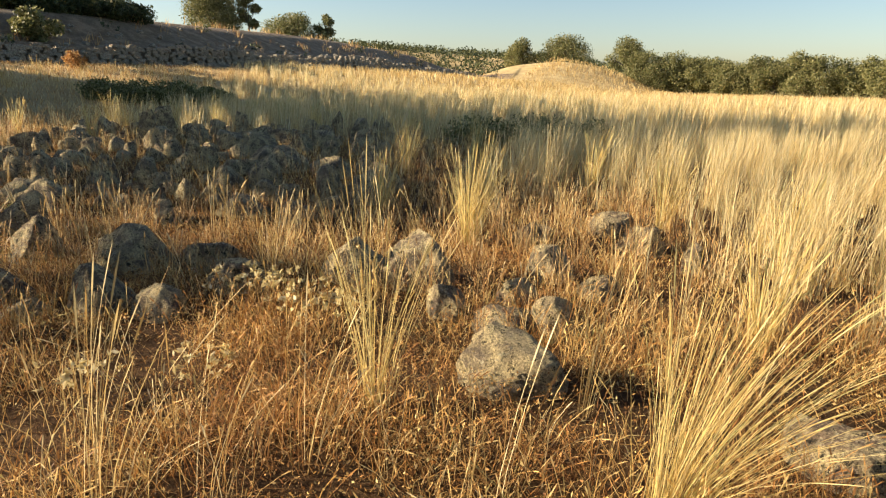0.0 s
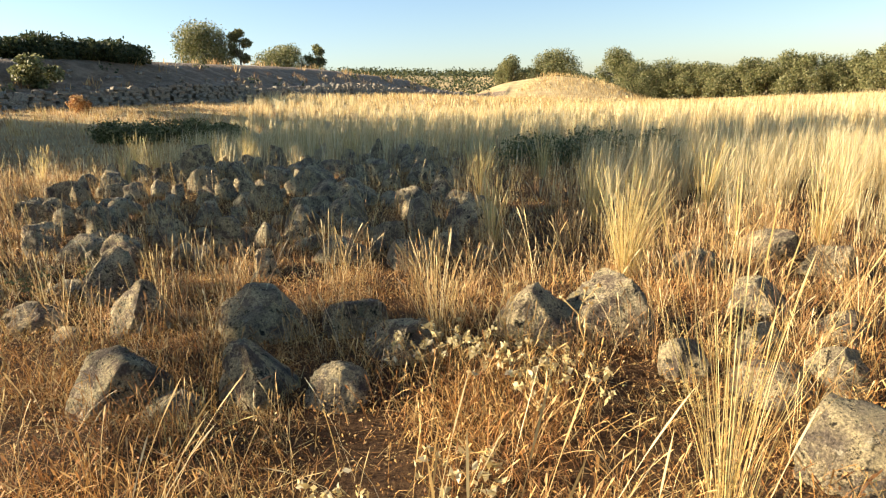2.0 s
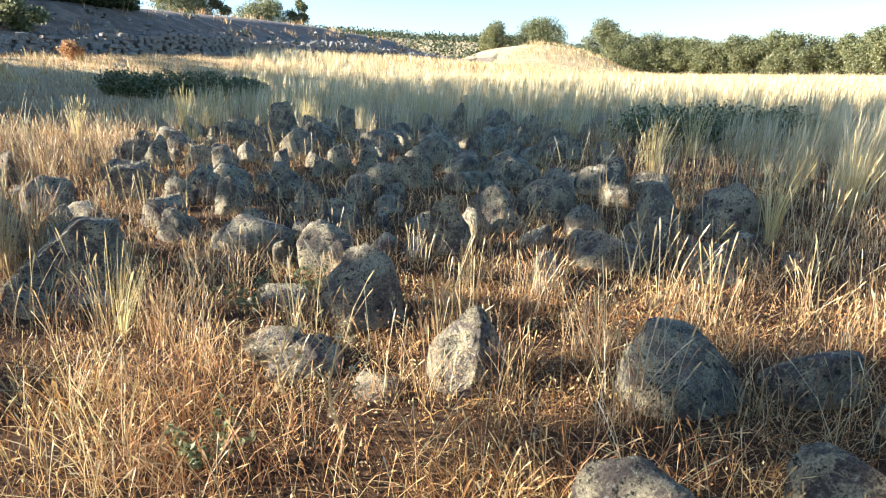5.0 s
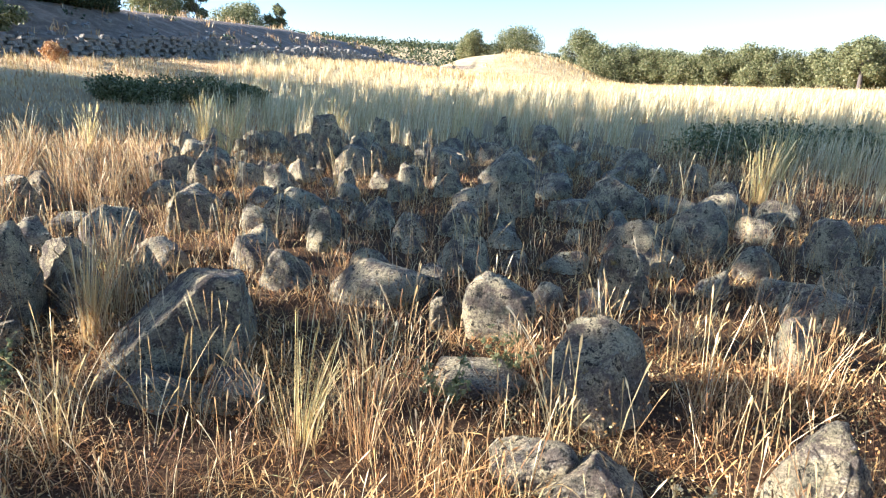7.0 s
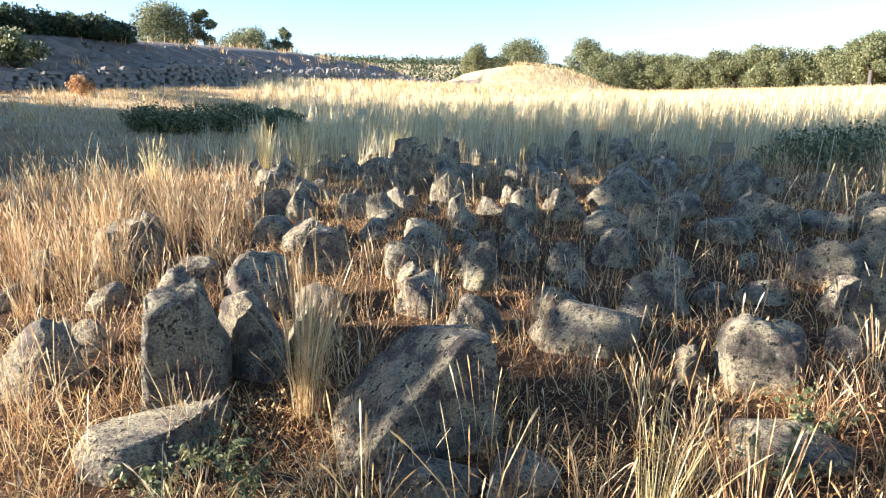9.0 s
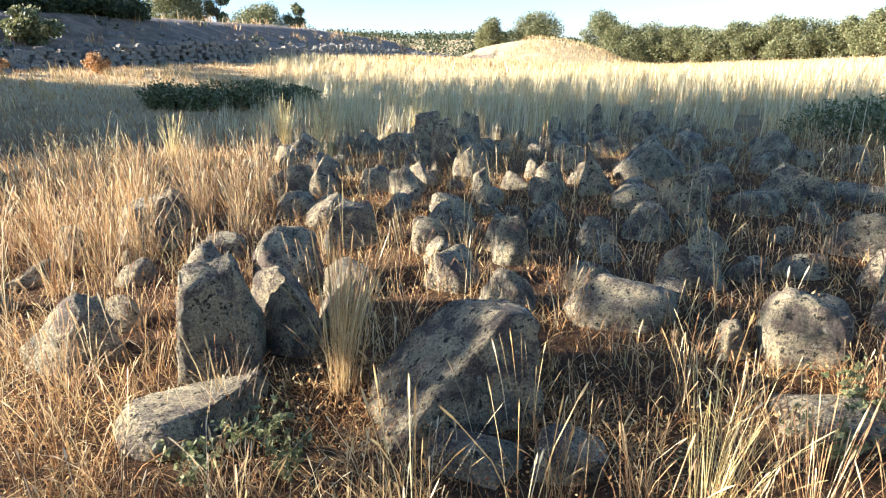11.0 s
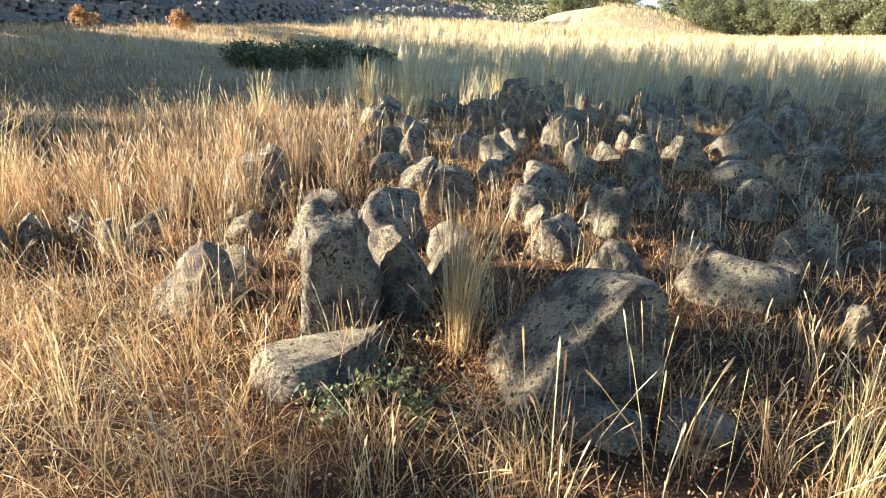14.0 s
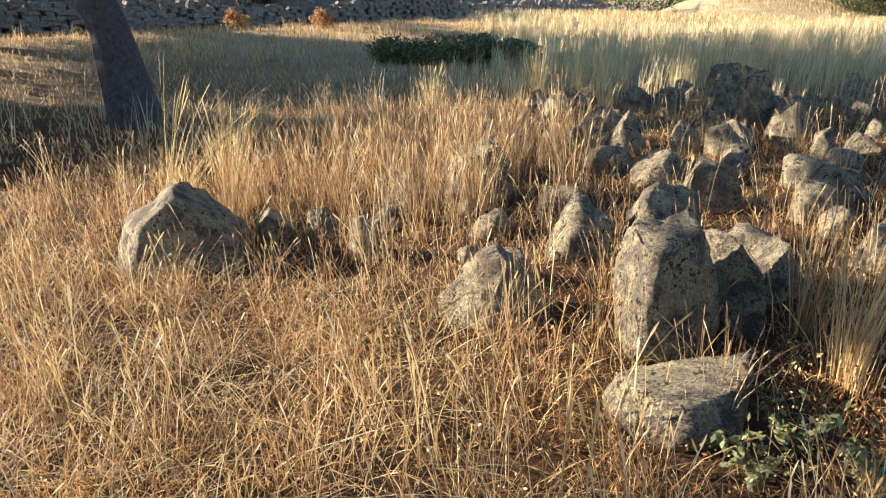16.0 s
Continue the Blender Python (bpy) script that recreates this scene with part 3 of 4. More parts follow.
straw_left = lambda x, y: sm(-8.2, -9.3, x + 0.3 * wavy(x, y, 2.1)) * sm(6.0, 5.0, y)
stand_of(13000, (-13.5, -7.0, 1.2, 6.2), straw_left, (0.12, 0.40), (0.002, 0.005), (0.3, 2.4), STRAW, "flattened_straw", "flattened golden straw matted over the ground", (0, 0.3, 0.6, 0.85), (1, 1, 0.8, 0.5), lean=(0.6, 2.0), category="straw")
stand_of(17000, (-14, 1.5, 3.8, 8), stony, (0.14, 0.46), (0.002, 0.0038), (0.05, 0.6), RUSSET, "seed_stalks", "thin russet grass stalks with seed heads between stones", *SEEDED, clump=(420, 0.55), category="grass")
stand_of(9000, (-15, 2, 7.5, 15), stony, (0.14, 0.42), (0.003, 0.006), (0.05, 0.45), RUSSET, "seed_stalks", "thin russet grass stalks with seed heads between stones", *SEEDED, clump=(500, 0.5), category="grass")
stand_of(4800, (-15, 1, 4, 14), stony, (0.3, 0.68), (0.003, 0.006), (0.05, 0.5), STRAW, "tall_stalks", "tall straw-coloured grass stalks among the stones", *SEEDED, clump=(380, 0.7), category="grass")
behind_left = lambda x, y: sm(-12.8, -11.6, x) * sm(-8.8, -9.8, x + 0.3 * wavy(x, y, 1.5)) * sm(6.2, 7.0, y) * sm(11, 9.5, y)
stand_of(7500, (-13, -8.5, 6, 11), behind_left, (0.4, 0.85), (0.0025, 0.005), (0.05, 0.5), RUSSET, "tall_stalks", "tall russet stalks with pale seed heads behind the stones", *SEEDED, clump=(150, 0.55), category="grass")
stand_of(42000, (-1, 9, 3.4, 13), tall_zone, (0.45, 0.95), (0.003, 0.007), (0.05, 0.4), REED, "pale_field_grass", "dense tall pale golden field grass", clump=(330, 0.62), lean=(0.2, 1.3))
stand_of(36000, (-22, 16, 9, 25), tall_zone, (0.4, 1.0), (0.008, 0.016), (0.04, 0.35), REED, "pale_field_grass", "tall pale field grass in loose tufts behind the stones", clump=(900, 0.62), lean=(0.2, 1.3))
open_field = lambda x, y: np.where(x > field_edge(y), 1.0, 0.0) * (x > foot_x(y) + 0.8)
stand_of(48000, (-38, 34, 22, 52), open_field, (0.3, 0.95), (0.018, 0.03), (0.05, 0.4), REED, "far_field_grass", "pale dry grass across the open field", clump=(2600, 0.6), lean=(0.2, 1.2))
stand_of(60000, (-50, 70, 50, 118), open_field, (0.3, 0.7), (0.05, 0.10), (0.05, 0.5), STRAW, "far_field_grass", "sunlit straw grass on the far field", (0, 0.5), (1, 0.7))


turf = lambda x, y: (x < field_edge(y) + 2) * (x > foot_x(y) + 0.6)
stand_of(50000, (-38, -9, 8, 44), turf, (0.08, 0.30), (0.012, 0.03), (0.1, 0.9), RUSSET, "short_turf", "short dry brown turf below the terrace wall", (0, 0.5), (1, 0.8))
# the sunlit strip below the wall, brightened by a band of golden straw blades
lit_strip = lambda x, y: 0.8 * sm(-15, -10, x - foot_x(y) - 18) * (x > foot_x(y) + 0.8) * (x < foot_x(y) + 13)
stand_of(14000, (-38, -14, 18, 60), lit_strip, (0.25, 0.7), (0.015, 0.03), (0.05, 0.5), STRAW, "terrace_grass", "dry grass coloured golden for the sunlit strip below the wall", clump=(420, 0.6))


def tussock(name, x, y, count, height, spread, lean, lean_strength, material, label, width=0.005, seed_share=0.5):
    base = new(name)
    base.location = (x, y, float(ground_z(x, y)))
    a, r = rng.uniform(0, 2 * np.pi, count), np.abs(rng.normal(0, 0.05, count))
    px, py = np.cos(a) * r, np.sin(a) * r
    h = height * rng.uniform(0.55, 1.0, count)
    b = np.abs(rng.normal(spread, spread * 0.5, count))
    out = np.stack([np.cos(a) * b + math.cos(lean) * lean_strength, np.sin(a) * b + math.sin(lean) * lean_strength], 1)
    ang, bend = np.arctan2(out[:, 1], out[:, 0]), np.hypot(out[:, 0], out[:, 1])
    plain = rng.random(count) > seed_share
    z = np.full(count, -0.03)
    v, t = blades(px[plain], py[plain], h[plain], np.full(plain.sum(), width), bend[plain], (0, 0.25, 0.5, 0.75), (1, 0.9, 0.75, 0.5), ang[plain], z[plain])
    part("blade_tuft", mesh_of("blade_tuft", v, t, material), base)
    s = ~plain
    v, t = blades(px[s], py[s], h[s] * 1.08, np.full(s.sum(), width * 0.8), bend[s], (0, 0.3, 0.6, 0.8, 0.84, 0.93), (1, 0.9, 0.75, 0.6, 1.7, 1.6), ang[s], z[s])
    part("seeding_tuft", mesh_of("seeding_tuft", v, t, material), base)
    return tagged(base, label, "grass tussock", "tussocks of tall grass")


GOLD = "tall golden tussock of dry feather grass, leaning stems"
tussock("grass_tussock", -0.60, 2.50, 64, 1.25, 0.24, 0.8, 0.06, TUSSOCK, GOLD, 0.0035)
tussock("grass_tussock", 0.62, 1.92, 230, 1.05, 0.32, 0.2, 0.36, TUSSOCK, "large pale tussock of dry grass bent over by wind", 0.0032)
tussock("grass_tussock", -0.70, 5.6, 200, 0.95, 0.24, 0.1, 0.1, TUSSOCK, GOLD, 0.0045)
tussock("grass_tussock", -1.92, 4.16, 42, 0.82, 0.30, 0.2, 0.1, STRAW, "sparse tuft of drooping dry grass beside the stones", 0.004)
tussock("grass_tussock", -1.28, 1.55, 14, 1.02, 0.16, 0.3, 0.28, STRAW, "few long dry grass stems with seed heads", 0.005, 0.9)
for sx_, sy_, sn_, sh_ in ((-1.5, 1.8, 8, 0.95), (-0.98, 1.7, 9, 0.85), (-0.72, 2.0, 10, 0.8), (0.05, 1.75, 8, 0.85), (0.35, 2.6, 14, 0.9)):
    tussock("grass_tussock", sx_, sy_, sn_, sh_, 0.15, 0.3, 0.2, STRAW, "few long dry grass stems with seed heads", 0.0042, 0.9)
tussock("grass_tussock", -2.45, 1.95, 7, 0.98, 0.12, 0.3, 0.4, STRAW, "few long dry grass stems with seed heads", 0.005, 0.9)
tussock("grass_tussock", -5.96, 4.45, 70, 0.62, 0.22, 0.3, 0.15, TUSSOCK, "golden clump of dry grass in front of the stones", 0.003)
tussock("grass_tussock", -5.68, 4.36, 55, 0.62, 0.24, 0.8, 0.1, RUSSET, "golden clump of dry grass in front of the stones", 0.003)
tussock("grass_tussock", -7.44, 5.3, 130, 0.82, 0.16, 0.5, 0.1, STRAW, "tuft of upright dry stalks between two boulders", 0.004)
tussock("grass_tussock", -7.55, 5.75, 75, 0.74, 0.18, 0.7, 0.1, RUSSET, "tuft of upright russet stalks behind the boulder", 0.004)
tussock("grass_tussock", -12.1, 6.55, 48, 1.5, 0.24, 0.3, 0.42, TUSSOCK, "tall green-gold tussock with arching stems", 0.0045)
tussock("grass_tussock", -11.7, 6.8, 120, 1.05, 0.24, 0.4, 0.1, STRAW, "golden tussock with dense upright stems", 0.005)
for tx, ty, th in ((-9.46, 11.6, 1.05), (-8.1, 12.2, 1.0), (-11.1, 14.3, 1.05), (-10.2, 13.6, 1.0), (-12.6, 13.0, 0.9), (-6.3, 15.6, 0.9), (-8.8, 15.2, 1.0), (1.1, 6.8, 0.95), (0.4, 8.4, 0.95), (1.9, 5.4, 0.9), (2.4, 3.6, 0.95), (-1.9, 6.9, 0.8), (-0.9, 7.9, 0.85), (1.3, 3.6, 0.8), (-2.4, 9.8, 0.9), (-1.6, 11.4, 0.95)):
    tussock("grass_tussock", tx, ty, 70, th, 0.2, 0.3, 0.08, TUSSOCK, "pale dry grass tussock standing in the field", 0.007)


# ---- flowering and green weeds ----
def flowering_weed(x, y, size):
    base = new("flowering_weed")
    base.location = (x, y, float(ground_z(x, y)))
    stems = int(24 * size)
    a, r = rng.uniform(0, 2 * np.pi, stems), rng.uniform(0, 0.14 * size, stems)
    h = rng.uniform(0.16, 0.30, stems) * size
    v, t = blades(np.cos(a) * r, np.sin(a) * r, h, np.full(stems, 0.004), rng.uniform(0.1, 0.7, stems), lean=a, z=np.full(stems, -0.02))
    part("stalk_tuft", mesh_of("stalk_tuft", v, t, THATCH), base)
    tips = v.reshape(-1, 7, 3)[:, 6]
    v, t = leaves(tips, np.full(stems, 0.02), stems * 6, 0.021, 0.6)
    part("blossom", mesh_of("blossom", v, t, PETAL), base, "cream dried blossom")
    return tagged(base, "low dry weed topped with cream-white flower heads", "weed", "flowering weeds in front of the stones")


for fx, fy, fs in ((-1.76, 3.65, 1.1), (-1.15, 3.3, 1.1), (-1.54, 2.6, 0.8), (-2.0, 2.3, 0.8), (-1.85, 3.8, 0.9), (-1.5, 3.55, 1.0), (-1.2, 3.45, 0.9)):
    flowering_weed(fx, fy, fs)


def green_weed(x, y, size):
    base = new("green_weed")
    base.location = (x, y, float(ground_z(x, y)))
    n = 14
    a = rng.uniform(0, 2 * np.pi, n)
    v, t = blades(np.cos(a) * 0.03, np.sin(a) * 0.03, rng.uniform(0.12, 0.26, n) * size, np.full(n, 0.004), rng.uniform(0.2, 0.8, n), lean=a, z=np.full(n, -0.02))
    part("stalk_tuft", mesh_of("stalk_tuft", v, t, GREEN), base)
    pts = v.reshape(-1, 7, 3)[:, 2:].reshape(-1, 3)
    v, t = leaves(pts, np.full(len(pts), 0.02), 260, 0.016, 0.8)
    part("foliage", mesh_of("foliage", v, t, GREEN), base)
    return tagged(base, "small green leafy weed growing beside the stones", "weed", "green weeds")


for wx, wy, ws in ((-7.66, 4.8, 1.2), (-7.45, 4.6, 1.0), (-7.8, 4.55, 0.9), (-5.42, 4.85, 1.3), (-5.15, 5.2, 1.1), (-4.9, 3.4, 1.0), (-11.2, 5.6, 1.0)):
    green_weed(wx, wy, ws)


def thistle(x, y, height):
    base = new("dry_thistle")
    base.location = (x, y, float(ground_z(x, y)))
    stem = [(0.02 * math.sin(i * 1.3), 0.015 * math.cos(i), height * i / 6 - 0.02) for i in range(7)]
    part("stem", mesh_of("stem", *tube(stem, [0.008 - 0.0008 * i for i in range(7)], 6), STRAW, True), base)
    heads = [stem[-1]]
    for i in range(2, 6):
        a = i * 2.4
        tip = (stem[i][0] + 0.1 * math.cos(a), stem[i][1] + 0.1 * math.sin(a), stem[i][2] + 0.11)
        part("branch", mesh_of("branch", *tube([stem[i], tip], [0.004, 0.002], 5), STRAW, True), base)
        heads.append(tip)
    for head in heads:
        v, t = leaves([head], [0.016], 30, 0.009, 1.0)
        part("seed_head", mesh_of("seed_head", v, t, STRAW), base)
    return tagged(base, "dry branching thistle stalk with seed heads", "weed", "dry thistle stalks")


thistle(-4.44, 3.5, 0.52)
thistle(-4.71, 3.68, 0.45)
thistle(-1.05, 3.95, 0.42)
thistle(-1.5, 4.05, 0.4)


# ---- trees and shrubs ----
# gaps cut into the field-edge oaks' leaves along the sun's direction, so light lands on chosen stones: y, z, radius on
# the line x = -18
SUN_GAPS = [(3.85, 4.52, 0.22), (3.95, 4.9, 0.2), (4.8, 5.0, 0.22), (5.9, 5.4, 0.22), (2.1, 5.1, 0.28), (2.1, 6.0, 0.3), (7.4, 3.7, 0.3), (1.12, 4.95, 0.5), (8.3, 4.25, 0.4), (7.25, 4.45, 0.25), (9.0, 3.3, 0.6), (13.5, 3.5, 0.6), (9.9, 4.6, 0.3), (6.6, 5.7, 0.25), (7.3, 3.4, 0.5), (8.7, 4.3, 0.3), (4.6, 4.15, 0.22)]


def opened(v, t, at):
    """The leaf sprays that remain once the sun gaps are cut out."""
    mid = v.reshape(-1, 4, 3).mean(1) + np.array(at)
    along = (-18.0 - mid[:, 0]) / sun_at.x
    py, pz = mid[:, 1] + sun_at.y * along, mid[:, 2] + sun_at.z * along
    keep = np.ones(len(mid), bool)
    for oy, oz, r in SUN_GAPS:
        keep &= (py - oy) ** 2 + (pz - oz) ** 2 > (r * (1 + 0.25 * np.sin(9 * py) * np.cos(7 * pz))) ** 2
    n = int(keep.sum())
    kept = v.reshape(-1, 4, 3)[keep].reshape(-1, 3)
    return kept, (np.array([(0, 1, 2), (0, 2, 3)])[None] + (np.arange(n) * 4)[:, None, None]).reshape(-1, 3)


def tree(name, x, y, height, width, clumps, sprays, leaf, label, category="tree", trunk_r=0.22, low=0.3, group="", seed=1, material=None, lean=(0, 0), spots=(), limb=0.55):
    global rng
    rng = np.random.default_rng(seed)
    x, y, k = (float(c) for c in spread(x, y))
    height, width, leaf, trunk_r = height * k, width * k, leaf * k, trunk_r * k
    base = new(name)
    base.location = (x, y, float(ground_z(x, y)))
    fork = Vector((lean[0], lean[1], height * low))
    centres, radii = [], []
    for i in range(clumps):
        a = 2.4 * i + rng.uniform(-0.4, 0.4)
        up = (i + 0.5) / clumps
        reach = width / 2 * (0.75 * math.sin(math.pi * min(0.95, 0.2 + 0.75 * up))) * rng.uniform(0.55, 1.0)
        centres.append((fork.x + math.cos(a) * reach, fork.y + math.sin(a) * reach, height * (low * 0.95 + (0.88 - low * 0.95) * up * rng.uniform(0.85, 1.08))))
        radii.append(width * rng.uniform(0.13, 0.22))
    # hand-placed clumps, aimed so that their shade falls on chosen ground
    if spots:
        centres, radii = [s[:3] for s in spots], [s[3] for s in spots]
    trunk = tube([(0, 0, -0.3), (lean[0] * 0.2, lean[1] * 0.2, height * low * 0.4), tuple(fork)], [trunk_r * 1.35, trunk_r, trunk_r * 0.8], 9, 0.25)
    part("trunk", mesh_of("trunk", *trunk, BARK, True), base)
    limbs = []
    for c, r in list(zip(centres, radii))[:: max(1, clumps // 9)]:
        mid = (Vector(c) + fork) / 2 + Vector((rng.uniform(-0.2, 0.2), rng.uniform(-0.2, 0.2), 0.1 * height * 0.3))
        limbs.append(tube([tuple(fork), tuple(mid), c], [trunk_r * limb, trunk_r * limb * 0.64, trunk_r * limb * 0.22], 6, 0.2))
    part("branchwork", mesh_of("branchwork", *joined(limbs), BARK, True), base)
    v, t = leaves(centres, radii, sprays, leaf)
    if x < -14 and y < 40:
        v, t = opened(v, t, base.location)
    part("crown", mesh_of("crown", v, t, material or OAK), base)
    return tagged(base, label, category, group)


# the oak whose leaning trunk stands at the edge of the field, and assumed neighbours added to throw the long shadows
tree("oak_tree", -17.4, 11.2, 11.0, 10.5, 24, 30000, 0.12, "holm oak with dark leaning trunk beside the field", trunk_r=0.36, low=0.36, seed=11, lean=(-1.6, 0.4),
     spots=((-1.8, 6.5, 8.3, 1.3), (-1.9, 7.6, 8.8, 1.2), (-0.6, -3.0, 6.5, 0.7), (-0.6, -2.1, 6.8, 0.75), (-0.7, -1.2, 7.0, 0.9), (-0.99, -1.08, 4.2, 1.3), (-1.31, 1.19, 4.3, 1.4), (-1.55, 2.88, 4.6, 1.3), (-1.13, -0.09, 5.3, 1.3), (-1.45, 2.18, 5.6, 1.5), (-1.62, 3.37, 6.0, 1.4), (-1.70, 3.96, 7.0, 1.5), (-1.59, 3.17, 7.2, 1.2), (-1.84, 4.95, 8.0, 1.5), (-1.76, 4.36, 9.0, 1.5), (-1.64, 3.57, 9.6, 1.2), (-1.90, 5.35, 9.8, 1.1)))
# assumed from the shade on the stones; clumps set along the sun's direction
tree("oak_tree", -17.5, 7.5, 11.0, 7.6, 22, 20500, 0.12, "assumed holm oak at the field edge, added to shade the stones", limb=0.4, trunk_r=0.2, low=0.35, seed=12,
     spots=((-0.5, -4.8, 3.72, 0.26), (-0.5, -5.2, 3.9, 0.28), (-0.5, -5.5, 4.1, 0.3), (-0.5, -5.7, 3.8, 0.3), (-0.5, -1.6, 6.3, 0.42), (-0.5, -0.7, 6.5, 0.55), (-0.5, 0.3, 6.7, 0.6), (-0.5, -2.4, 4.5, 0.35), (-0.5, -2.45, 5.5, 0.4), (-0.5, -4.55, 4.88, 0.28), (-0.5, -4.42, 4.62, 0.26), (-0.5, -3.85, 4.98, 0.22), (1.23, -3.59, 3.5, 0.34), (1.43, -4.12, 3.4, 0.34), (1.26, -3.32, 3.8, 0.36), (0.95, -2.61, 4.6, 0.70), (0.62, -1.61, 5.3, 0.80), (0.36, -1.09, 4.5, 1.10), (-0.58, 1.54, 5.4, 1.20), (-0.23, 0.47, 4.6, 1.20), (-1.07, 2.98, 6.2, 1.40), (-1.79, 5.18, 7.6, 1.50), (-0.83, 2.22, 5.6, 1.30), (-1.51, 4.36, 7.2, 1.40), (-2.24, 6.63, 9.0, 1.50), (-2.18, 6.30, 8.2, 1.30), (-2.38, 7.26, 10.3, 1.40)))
# six more oaks assumed from the shade band, added to darken the field
tree("oak_tree", -34.5, 15.8, 10.0, 11.0, 20, 22000, 0.13, "assumed holm oak beyond the field edge, added for its shade", trunk_r=0.3, low=0.3, seed=13)
tree("oak_tree", -34.3, 7.3, 7.6, 7.0, 14, 13000, 0.13, "assumed holm oak beyond the field edge, added for its shade", trunk_r=0.28, low=0.3, seed=15)
tree("oak_tree", -37.4, 22.0, 8.5, 9.0, 18, 18000, 0.13, "assumed holm oak beyond the field edge, added for its shade", trunk_r=0.28, low=0.25, seed=16)
tree("oak_tree", -44.3, 14.0, 12.0, 10.0, 20, 20000, 0.15, "assumed tall holm oak on the terrace bank, added for its shade", trunk_r=0.34, low=0.28, seed=17)
tree("oak_tree", -45.4, 21.0, 12.0, 10.0, 20, 20000, 0.15, "assumed tall holm oak on the terrace bank, added for its shade", trunk_r=0.34, low=0.28, seed=18)
tree("oak_tree", -42.6, 30.4, 11.0, 8.0, 16, 11000, 0.15, "assumed tall holm oak on the terrace bank, added for its shade", trunk_r=0.3, low=0.3, seed=19)
# added for the dappled shade on the nearer stones
tree("oak_tree", -17.4, -0.2, 9.5, 5.6, 15, 5200, 0.12, "assumed sparse oak at the field edge, added for dappled shade", limb=0.2, trunk_r=0.11, low=0.45, seed=14,
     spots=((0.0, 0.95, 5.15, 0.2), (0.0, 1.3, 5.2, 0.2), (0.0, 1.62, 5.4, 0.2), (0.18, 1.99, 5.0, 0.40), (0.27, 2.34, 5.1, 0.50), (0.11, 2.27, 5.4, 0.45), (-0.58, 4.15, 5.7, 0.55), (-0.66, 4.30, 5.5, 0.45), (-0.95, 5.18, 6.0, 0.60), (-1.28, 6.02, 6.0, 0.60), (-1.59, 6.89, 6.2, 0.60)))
tree("oak_tree", -45.6, 78.0, 6.3, 10.4, 17, 18000, 0.13, "rounded holm oak on top of the terrace bank", trunk_r=0.25, low=0.22, group="oaks on the bank", seed=21)
tree("oak_tree", -41.6, 79.2, 7.0, 3.8, 6, 3200, 0.15, "narrow upright oak on top of the bank", trunk_r=0.12, low=0.3, group="oaks on the bank", seed=22)
tree("oak_tree", -41.0, 91.0, 5.8, 10.0, 15, 16000, 0.135, "low spreading holm oak on the bank", trunk_r=0.22, low=0.2, group="oaks on the bank", seed=23)
tree("oak_tree", -36.8, 92.2, 6.6, 4.6, 7, 4200, 0.16, "narrow upright oak on top of the bank", trunk_r=0.12, low=0.25, group="oaks on the bank", seed=24)
tree("bush", -39.3, 107.4, 2.8, 4.4, 8, 2600, 0.16, "small round bush on top of the bank", "bush", trunk_r=0.08, low=0.1, seed=25)
tree("oak_tree", -4.7, 132.0, 6.6, 10.5, 16, 12000, 0.165, "broad holm oak behind the sunlit mound", trunk_r=0.3, low=0.18, group="oaks on the mound", seed=26)
tree("oak_tree", -13.2, 132.0, 6.2, 7.6, 13, 9500, 0.165, "round holm oak behind the sunlit mound", trunk_r=0.26, low=0.16, group="oaks on the mound", seed=27)
for i in range(26):
    u = i / 25
    far = rng.uniform(-2.0, 2.0)
    tree("oak_tree", 6.5 + 62 * u + rng.uniform(-0.6, 0.6), 120.5 - 48 * u + far, 5.7 + rng.uniform(-0.6, 0.7), rng.uniform(7.0, 9.6), 15, 11000, 0.145,
         "holm oak in the row along the field edge", trunk_r=0.24, low=0.1 if i % 4 else 0.22, group="row of oaks at the field edge", seed=40 + i)
tree("oak_tree", 37.5, 90.0, 7.4, 7.0, 14, 11000, 0.145, "tall holm oak with pale trunk at the field edge", trunk_r=0.26, low=0.3, group="row of oaks at the field edge", seed=63)
for i in range(2, 8):
    tree("shrub", -41 + 0.95 * i, 38.0 + 1.25 * i, 1.55 - 0.07 * i, 4.4, 10, 4200, 0.13, "dark green evergreen shrub on the bank", "shrub", trunk_r=0.07, low=0.08, group="shrubs along the bank", seed=70 + i, material=SHRUB)
tree("oak_tree", -37.5, 31.8, 6.5, 5.5, 12, 6500, 0.13, "dark oak above the terrace wall", trunk_r=0.22, low=0.2, seed=31, material=SHRUB)
tree("shrub", -33.5, 36.5, 2.0, 3.2, 9, 3000, 0.12, "yellow-green leafy shrub above the terrace wall", "shrub", trunk_r=0.07, low=0.08, seed=81)
for i, (bx, by, bw) in enumerate(((-18.4, 23.4, 2.2), (-17.2, 24.0, 2.6), (-15.8, 24.5, 2.2), (-14.7, 25.0, 1.6))):
    tree("shrub", bx, by, rng.uniform(0.6, 0.85), bw * 1.15, 11, 4200, 0.06, "low dark green bramble shrub in the grass", "shrub", trunk_r=0.04, low=0.06, group="brambles in the field", seed=90 + i)
for i, (bx, by, bw) in enumerate(((-1.9, 13.4, 1.5), (-0.7, 13.8, 1.7), (0.5, 14.1, 1.3))):
    tree("shrub", bx, by, 0.5, bw * 1.3, 11, 2600, 0.04, "low dark green bramble shrub behind the stones", "shrub", trunk_r=0.03, low=0.06, group="brambles in the field", seed=96 + i)
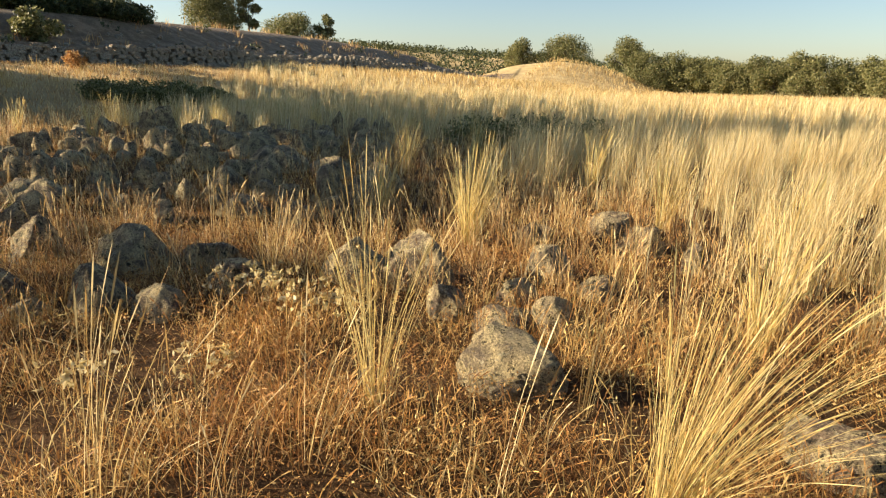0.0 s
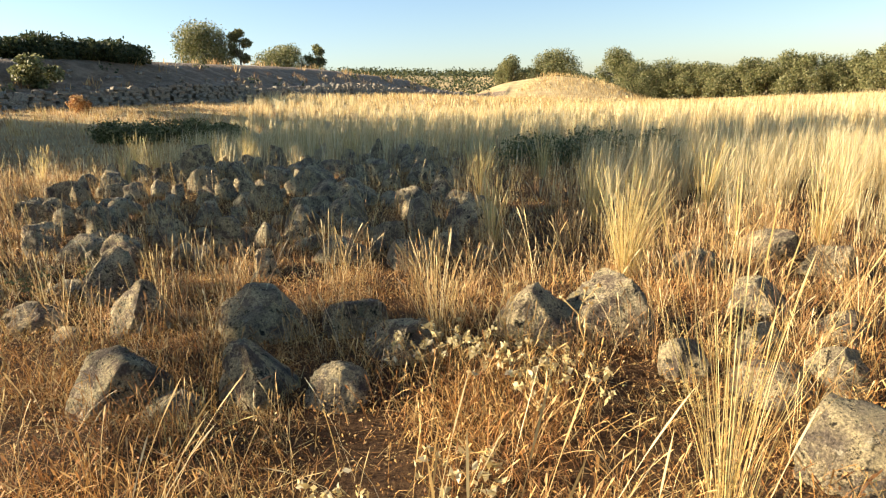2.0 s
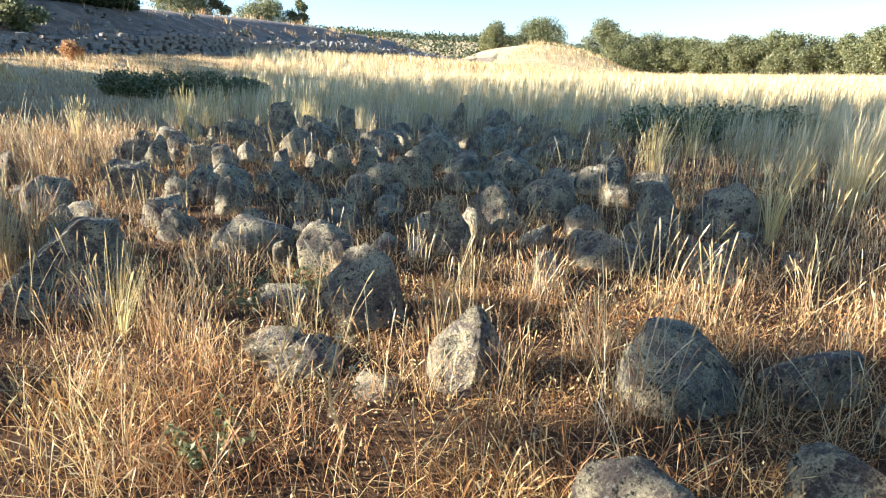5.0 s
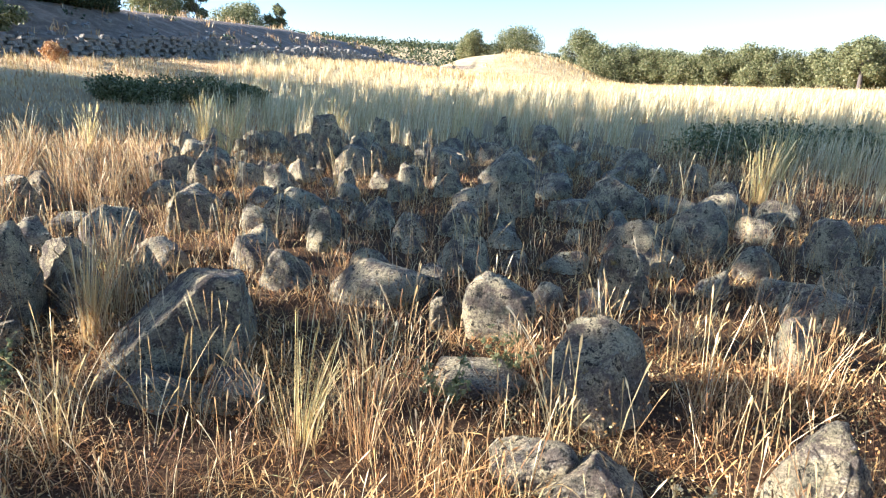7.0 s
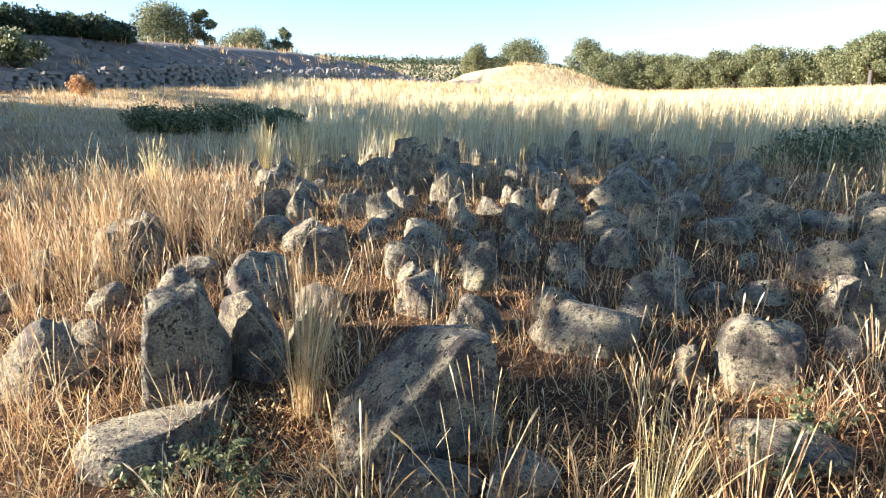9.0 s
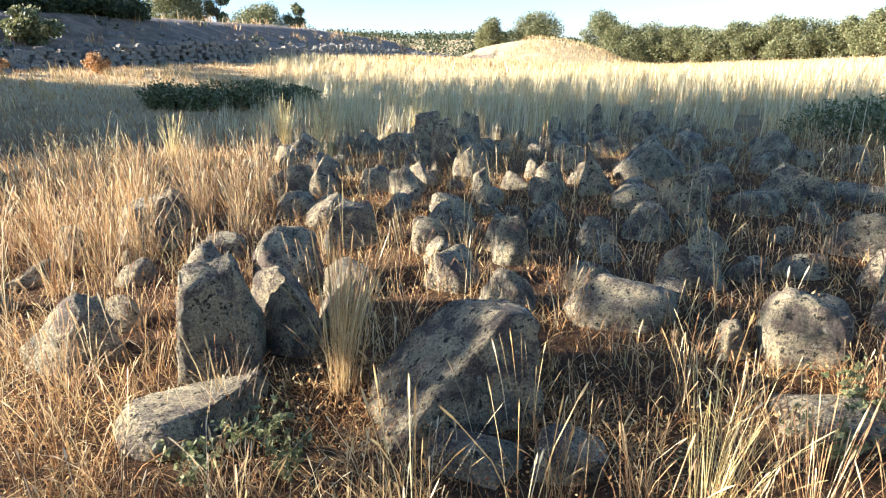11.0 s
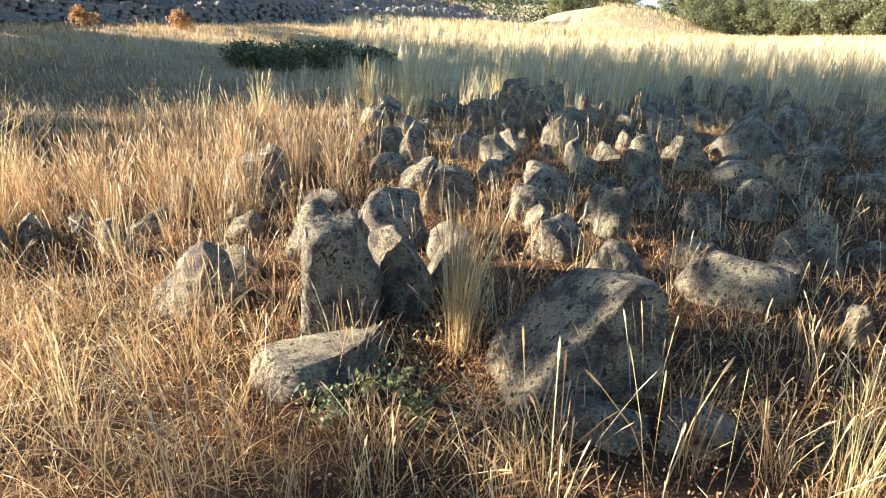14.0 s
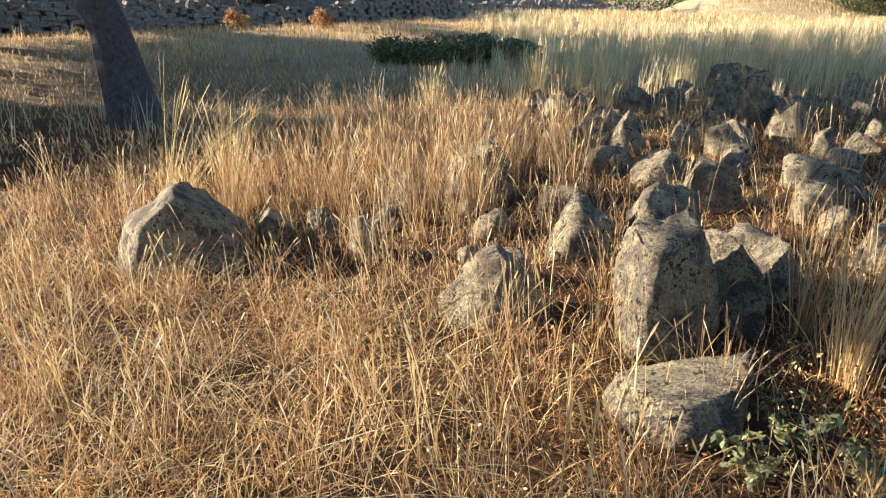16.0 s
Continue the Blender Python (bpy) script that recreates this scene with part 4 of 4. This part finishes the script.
for i, (bx, by, bw, bh) in enumerate(((-26.0, 30.9, 1.6, 0.95), (-28.4, 27.6, 1.4, 0.8))):
    tree("dry_shrub", bx, by, bh, bw, 8, 1500, 0.06, "dry rust-coloured shrub below the terrace wall", "shrub", trunk_r=0.03, low=0.08, group="dry shrubs below the wall", seed=101 + i, material=RUST)
rng = np.random.default_rng(19)

# far wooded slope
wx, wy, wk = spread(*scattered(1500, -170, 40, 150, 330))
wz = ground_z(wx, wy)
v, t = leaves(np.stack([wx, wy, wz + 1.4], 1), rng.uniform(1.4, 3.4, 1500) * wk, 42000, 0.7, 0.7)
stuff("far_woodland", v, t, SHRUB, "distant evergreen scrub and oaks on the slope", "woodland")
sx, sy = scattered(260, -62, -12, 30, 110)
keep = sx < foot_x(sy) - 1.0
sx, sy, sk = spread(sx[keep], sy[keep])
v, t = leaves(np.stack([sx, sy, ground_z(sx, sy) + 0.15], 1), rng.uniform(0.25, 0.8, len(sx)) * sk, 15000, 0.12, 0.6)
stuff("bank_scrub", v, t, SHRUB, "low dark scrub scattered over the bank", "scrub")


bank_side = lambda x, y: (x < foot_x(y) - 1.0) * np.clip(0.4 + 0.8 * wavy(x, y, 0.5, 3), 0.05, 1)
stand_of(16000, (-60, -12, 22, 104), bank_side, (0.25, 0.8), (0.03, 0.07), (0.05, 0.6), RUSSET, "bank_grass", "tufts of dry brown grass scattered over the bank", clump=(700, 0.6))


# ---- terrace wall ----
def wall_stone_mesh(seed):
    r = np.random.default_rng(seed)
    bm = bmesh.new()
    bmesh.ops.create_cube(bm, size=1.0)
    bmesh.ops.bevel(bm, geom=bm.edges[:], offset=0.13, segments=1, affect="EDGES")
    for vert in bm.verts:
        vert.co += Vector(r.normal(0, 0.05, 3))
    bmesh.ops.triangulate(bm, faces=bm.faces[:])
    me = bpy.data.meshes.new("stone")
    bm.to_mesh(me)
    bm.free()
    me.materials.append(WALLSTONE)
    return me


STONES = [wall_stone_mesh(i) for i in range(6)]
STONE_ARR = []
for me in STONES:
    STONE_ARR.append((np.array([tuple(v.co) for v in me.vertices]), np.array([tuple(p.vertices) for p in me.polygons])))
terrace = tagged(new("terrace_wall"), "dry-stone terrace wall of grey fieldstones, partly tumbled", "wall", kind="structure")
single, rest = 0, []
y = 12.0
while y < 98:
    course, z = 0, 0.0
    top = 1.2 + 0.22 * math.sin(y * 0.31) + 0.12 * math.sin(y * 1.3) - 0.5 * float(sm(70, 98, y))
    step = rng.uniform(0.34, 0.6)
    while z < top:
        tall = rng.uniform(0.13, 0.27)
        length = rng.uniform(0.3, 0.66)
        yy = y + rng.uniform(-0.2, 0.2)
        slope = math.degrees(math.atan2(1.0, float(foot_x(yy + 0.5) - foot_x(yy - 0.5))))
        px, py, grow = (float(c) for c in spread(foot_x(yy) - 0.12 * z + rng.uniform(-0.05, 0.05), yy))
        fx, fy, _ = spread(foot_x(yy) + 0.3, yy)
        m = pose(px, py, float(ground_z(fx, fy)) + (z + tall / 2 - 0.05) * grow, rng.uniform(-5, 5), rng.uniform(-5, 5), slope + rng.uniform(-9, 9))
        m = m @ Matrix.Diagonal((length * grow, rng.uniform(0.34, 0.5) * grow, tall * grow, 1))
        pick = int(rng.integers(6))
        if 34 < y < 58 and single < 290:
            ob = new("stone", STONES[pick])
            ob.parent = terrace
            ob.matrix_basis = m
            single += 1
        else:
            a = np.array(m)
            rest.append((STONE_ARR[pick][0] @ a[:3, :3].T + a[:3, 3], STONE_ARR[pick][1]))
        z += tall * 0.93
        course += 1
    y += step
more = part("stonework", mesh_of("stonework", *joined(rest), WALLSTONE), terrace)
tagged(more, kind="stuff")
tumbled = []
for _ in range(260):
    yy = rng.uniform(20, 95)
    xx = float(foot_x(yy)) + rng.normal(0.0, 1.6) - rng.choice([0.0, 3.0])
    xx, yy, grow = (float(c) for c in spread(xx, yy))
    s = rng.uniform(0.15, 0.5) * grow
    a = np.array(pose(xx, yy, float(ground_z(xx, yy)) + s * 0.15, *rng.uniform(0, 40, 2), rng.uniform(0, 360)) @ Matrix.Diagonal((s, s * 0.8, s * 0.6, 1)))
    k = int(rng.integers(6))
    tumbled.append((STONE_ARR[k][0] @ a[:3, :3].T + a[:3, 3], STONE_ARR[k][1]))
v, t = joined(tumbled)
stuff("tumbled_stones", v, t, WALLSTONE, "loose stones tumbled from the terrace wall", "stones")
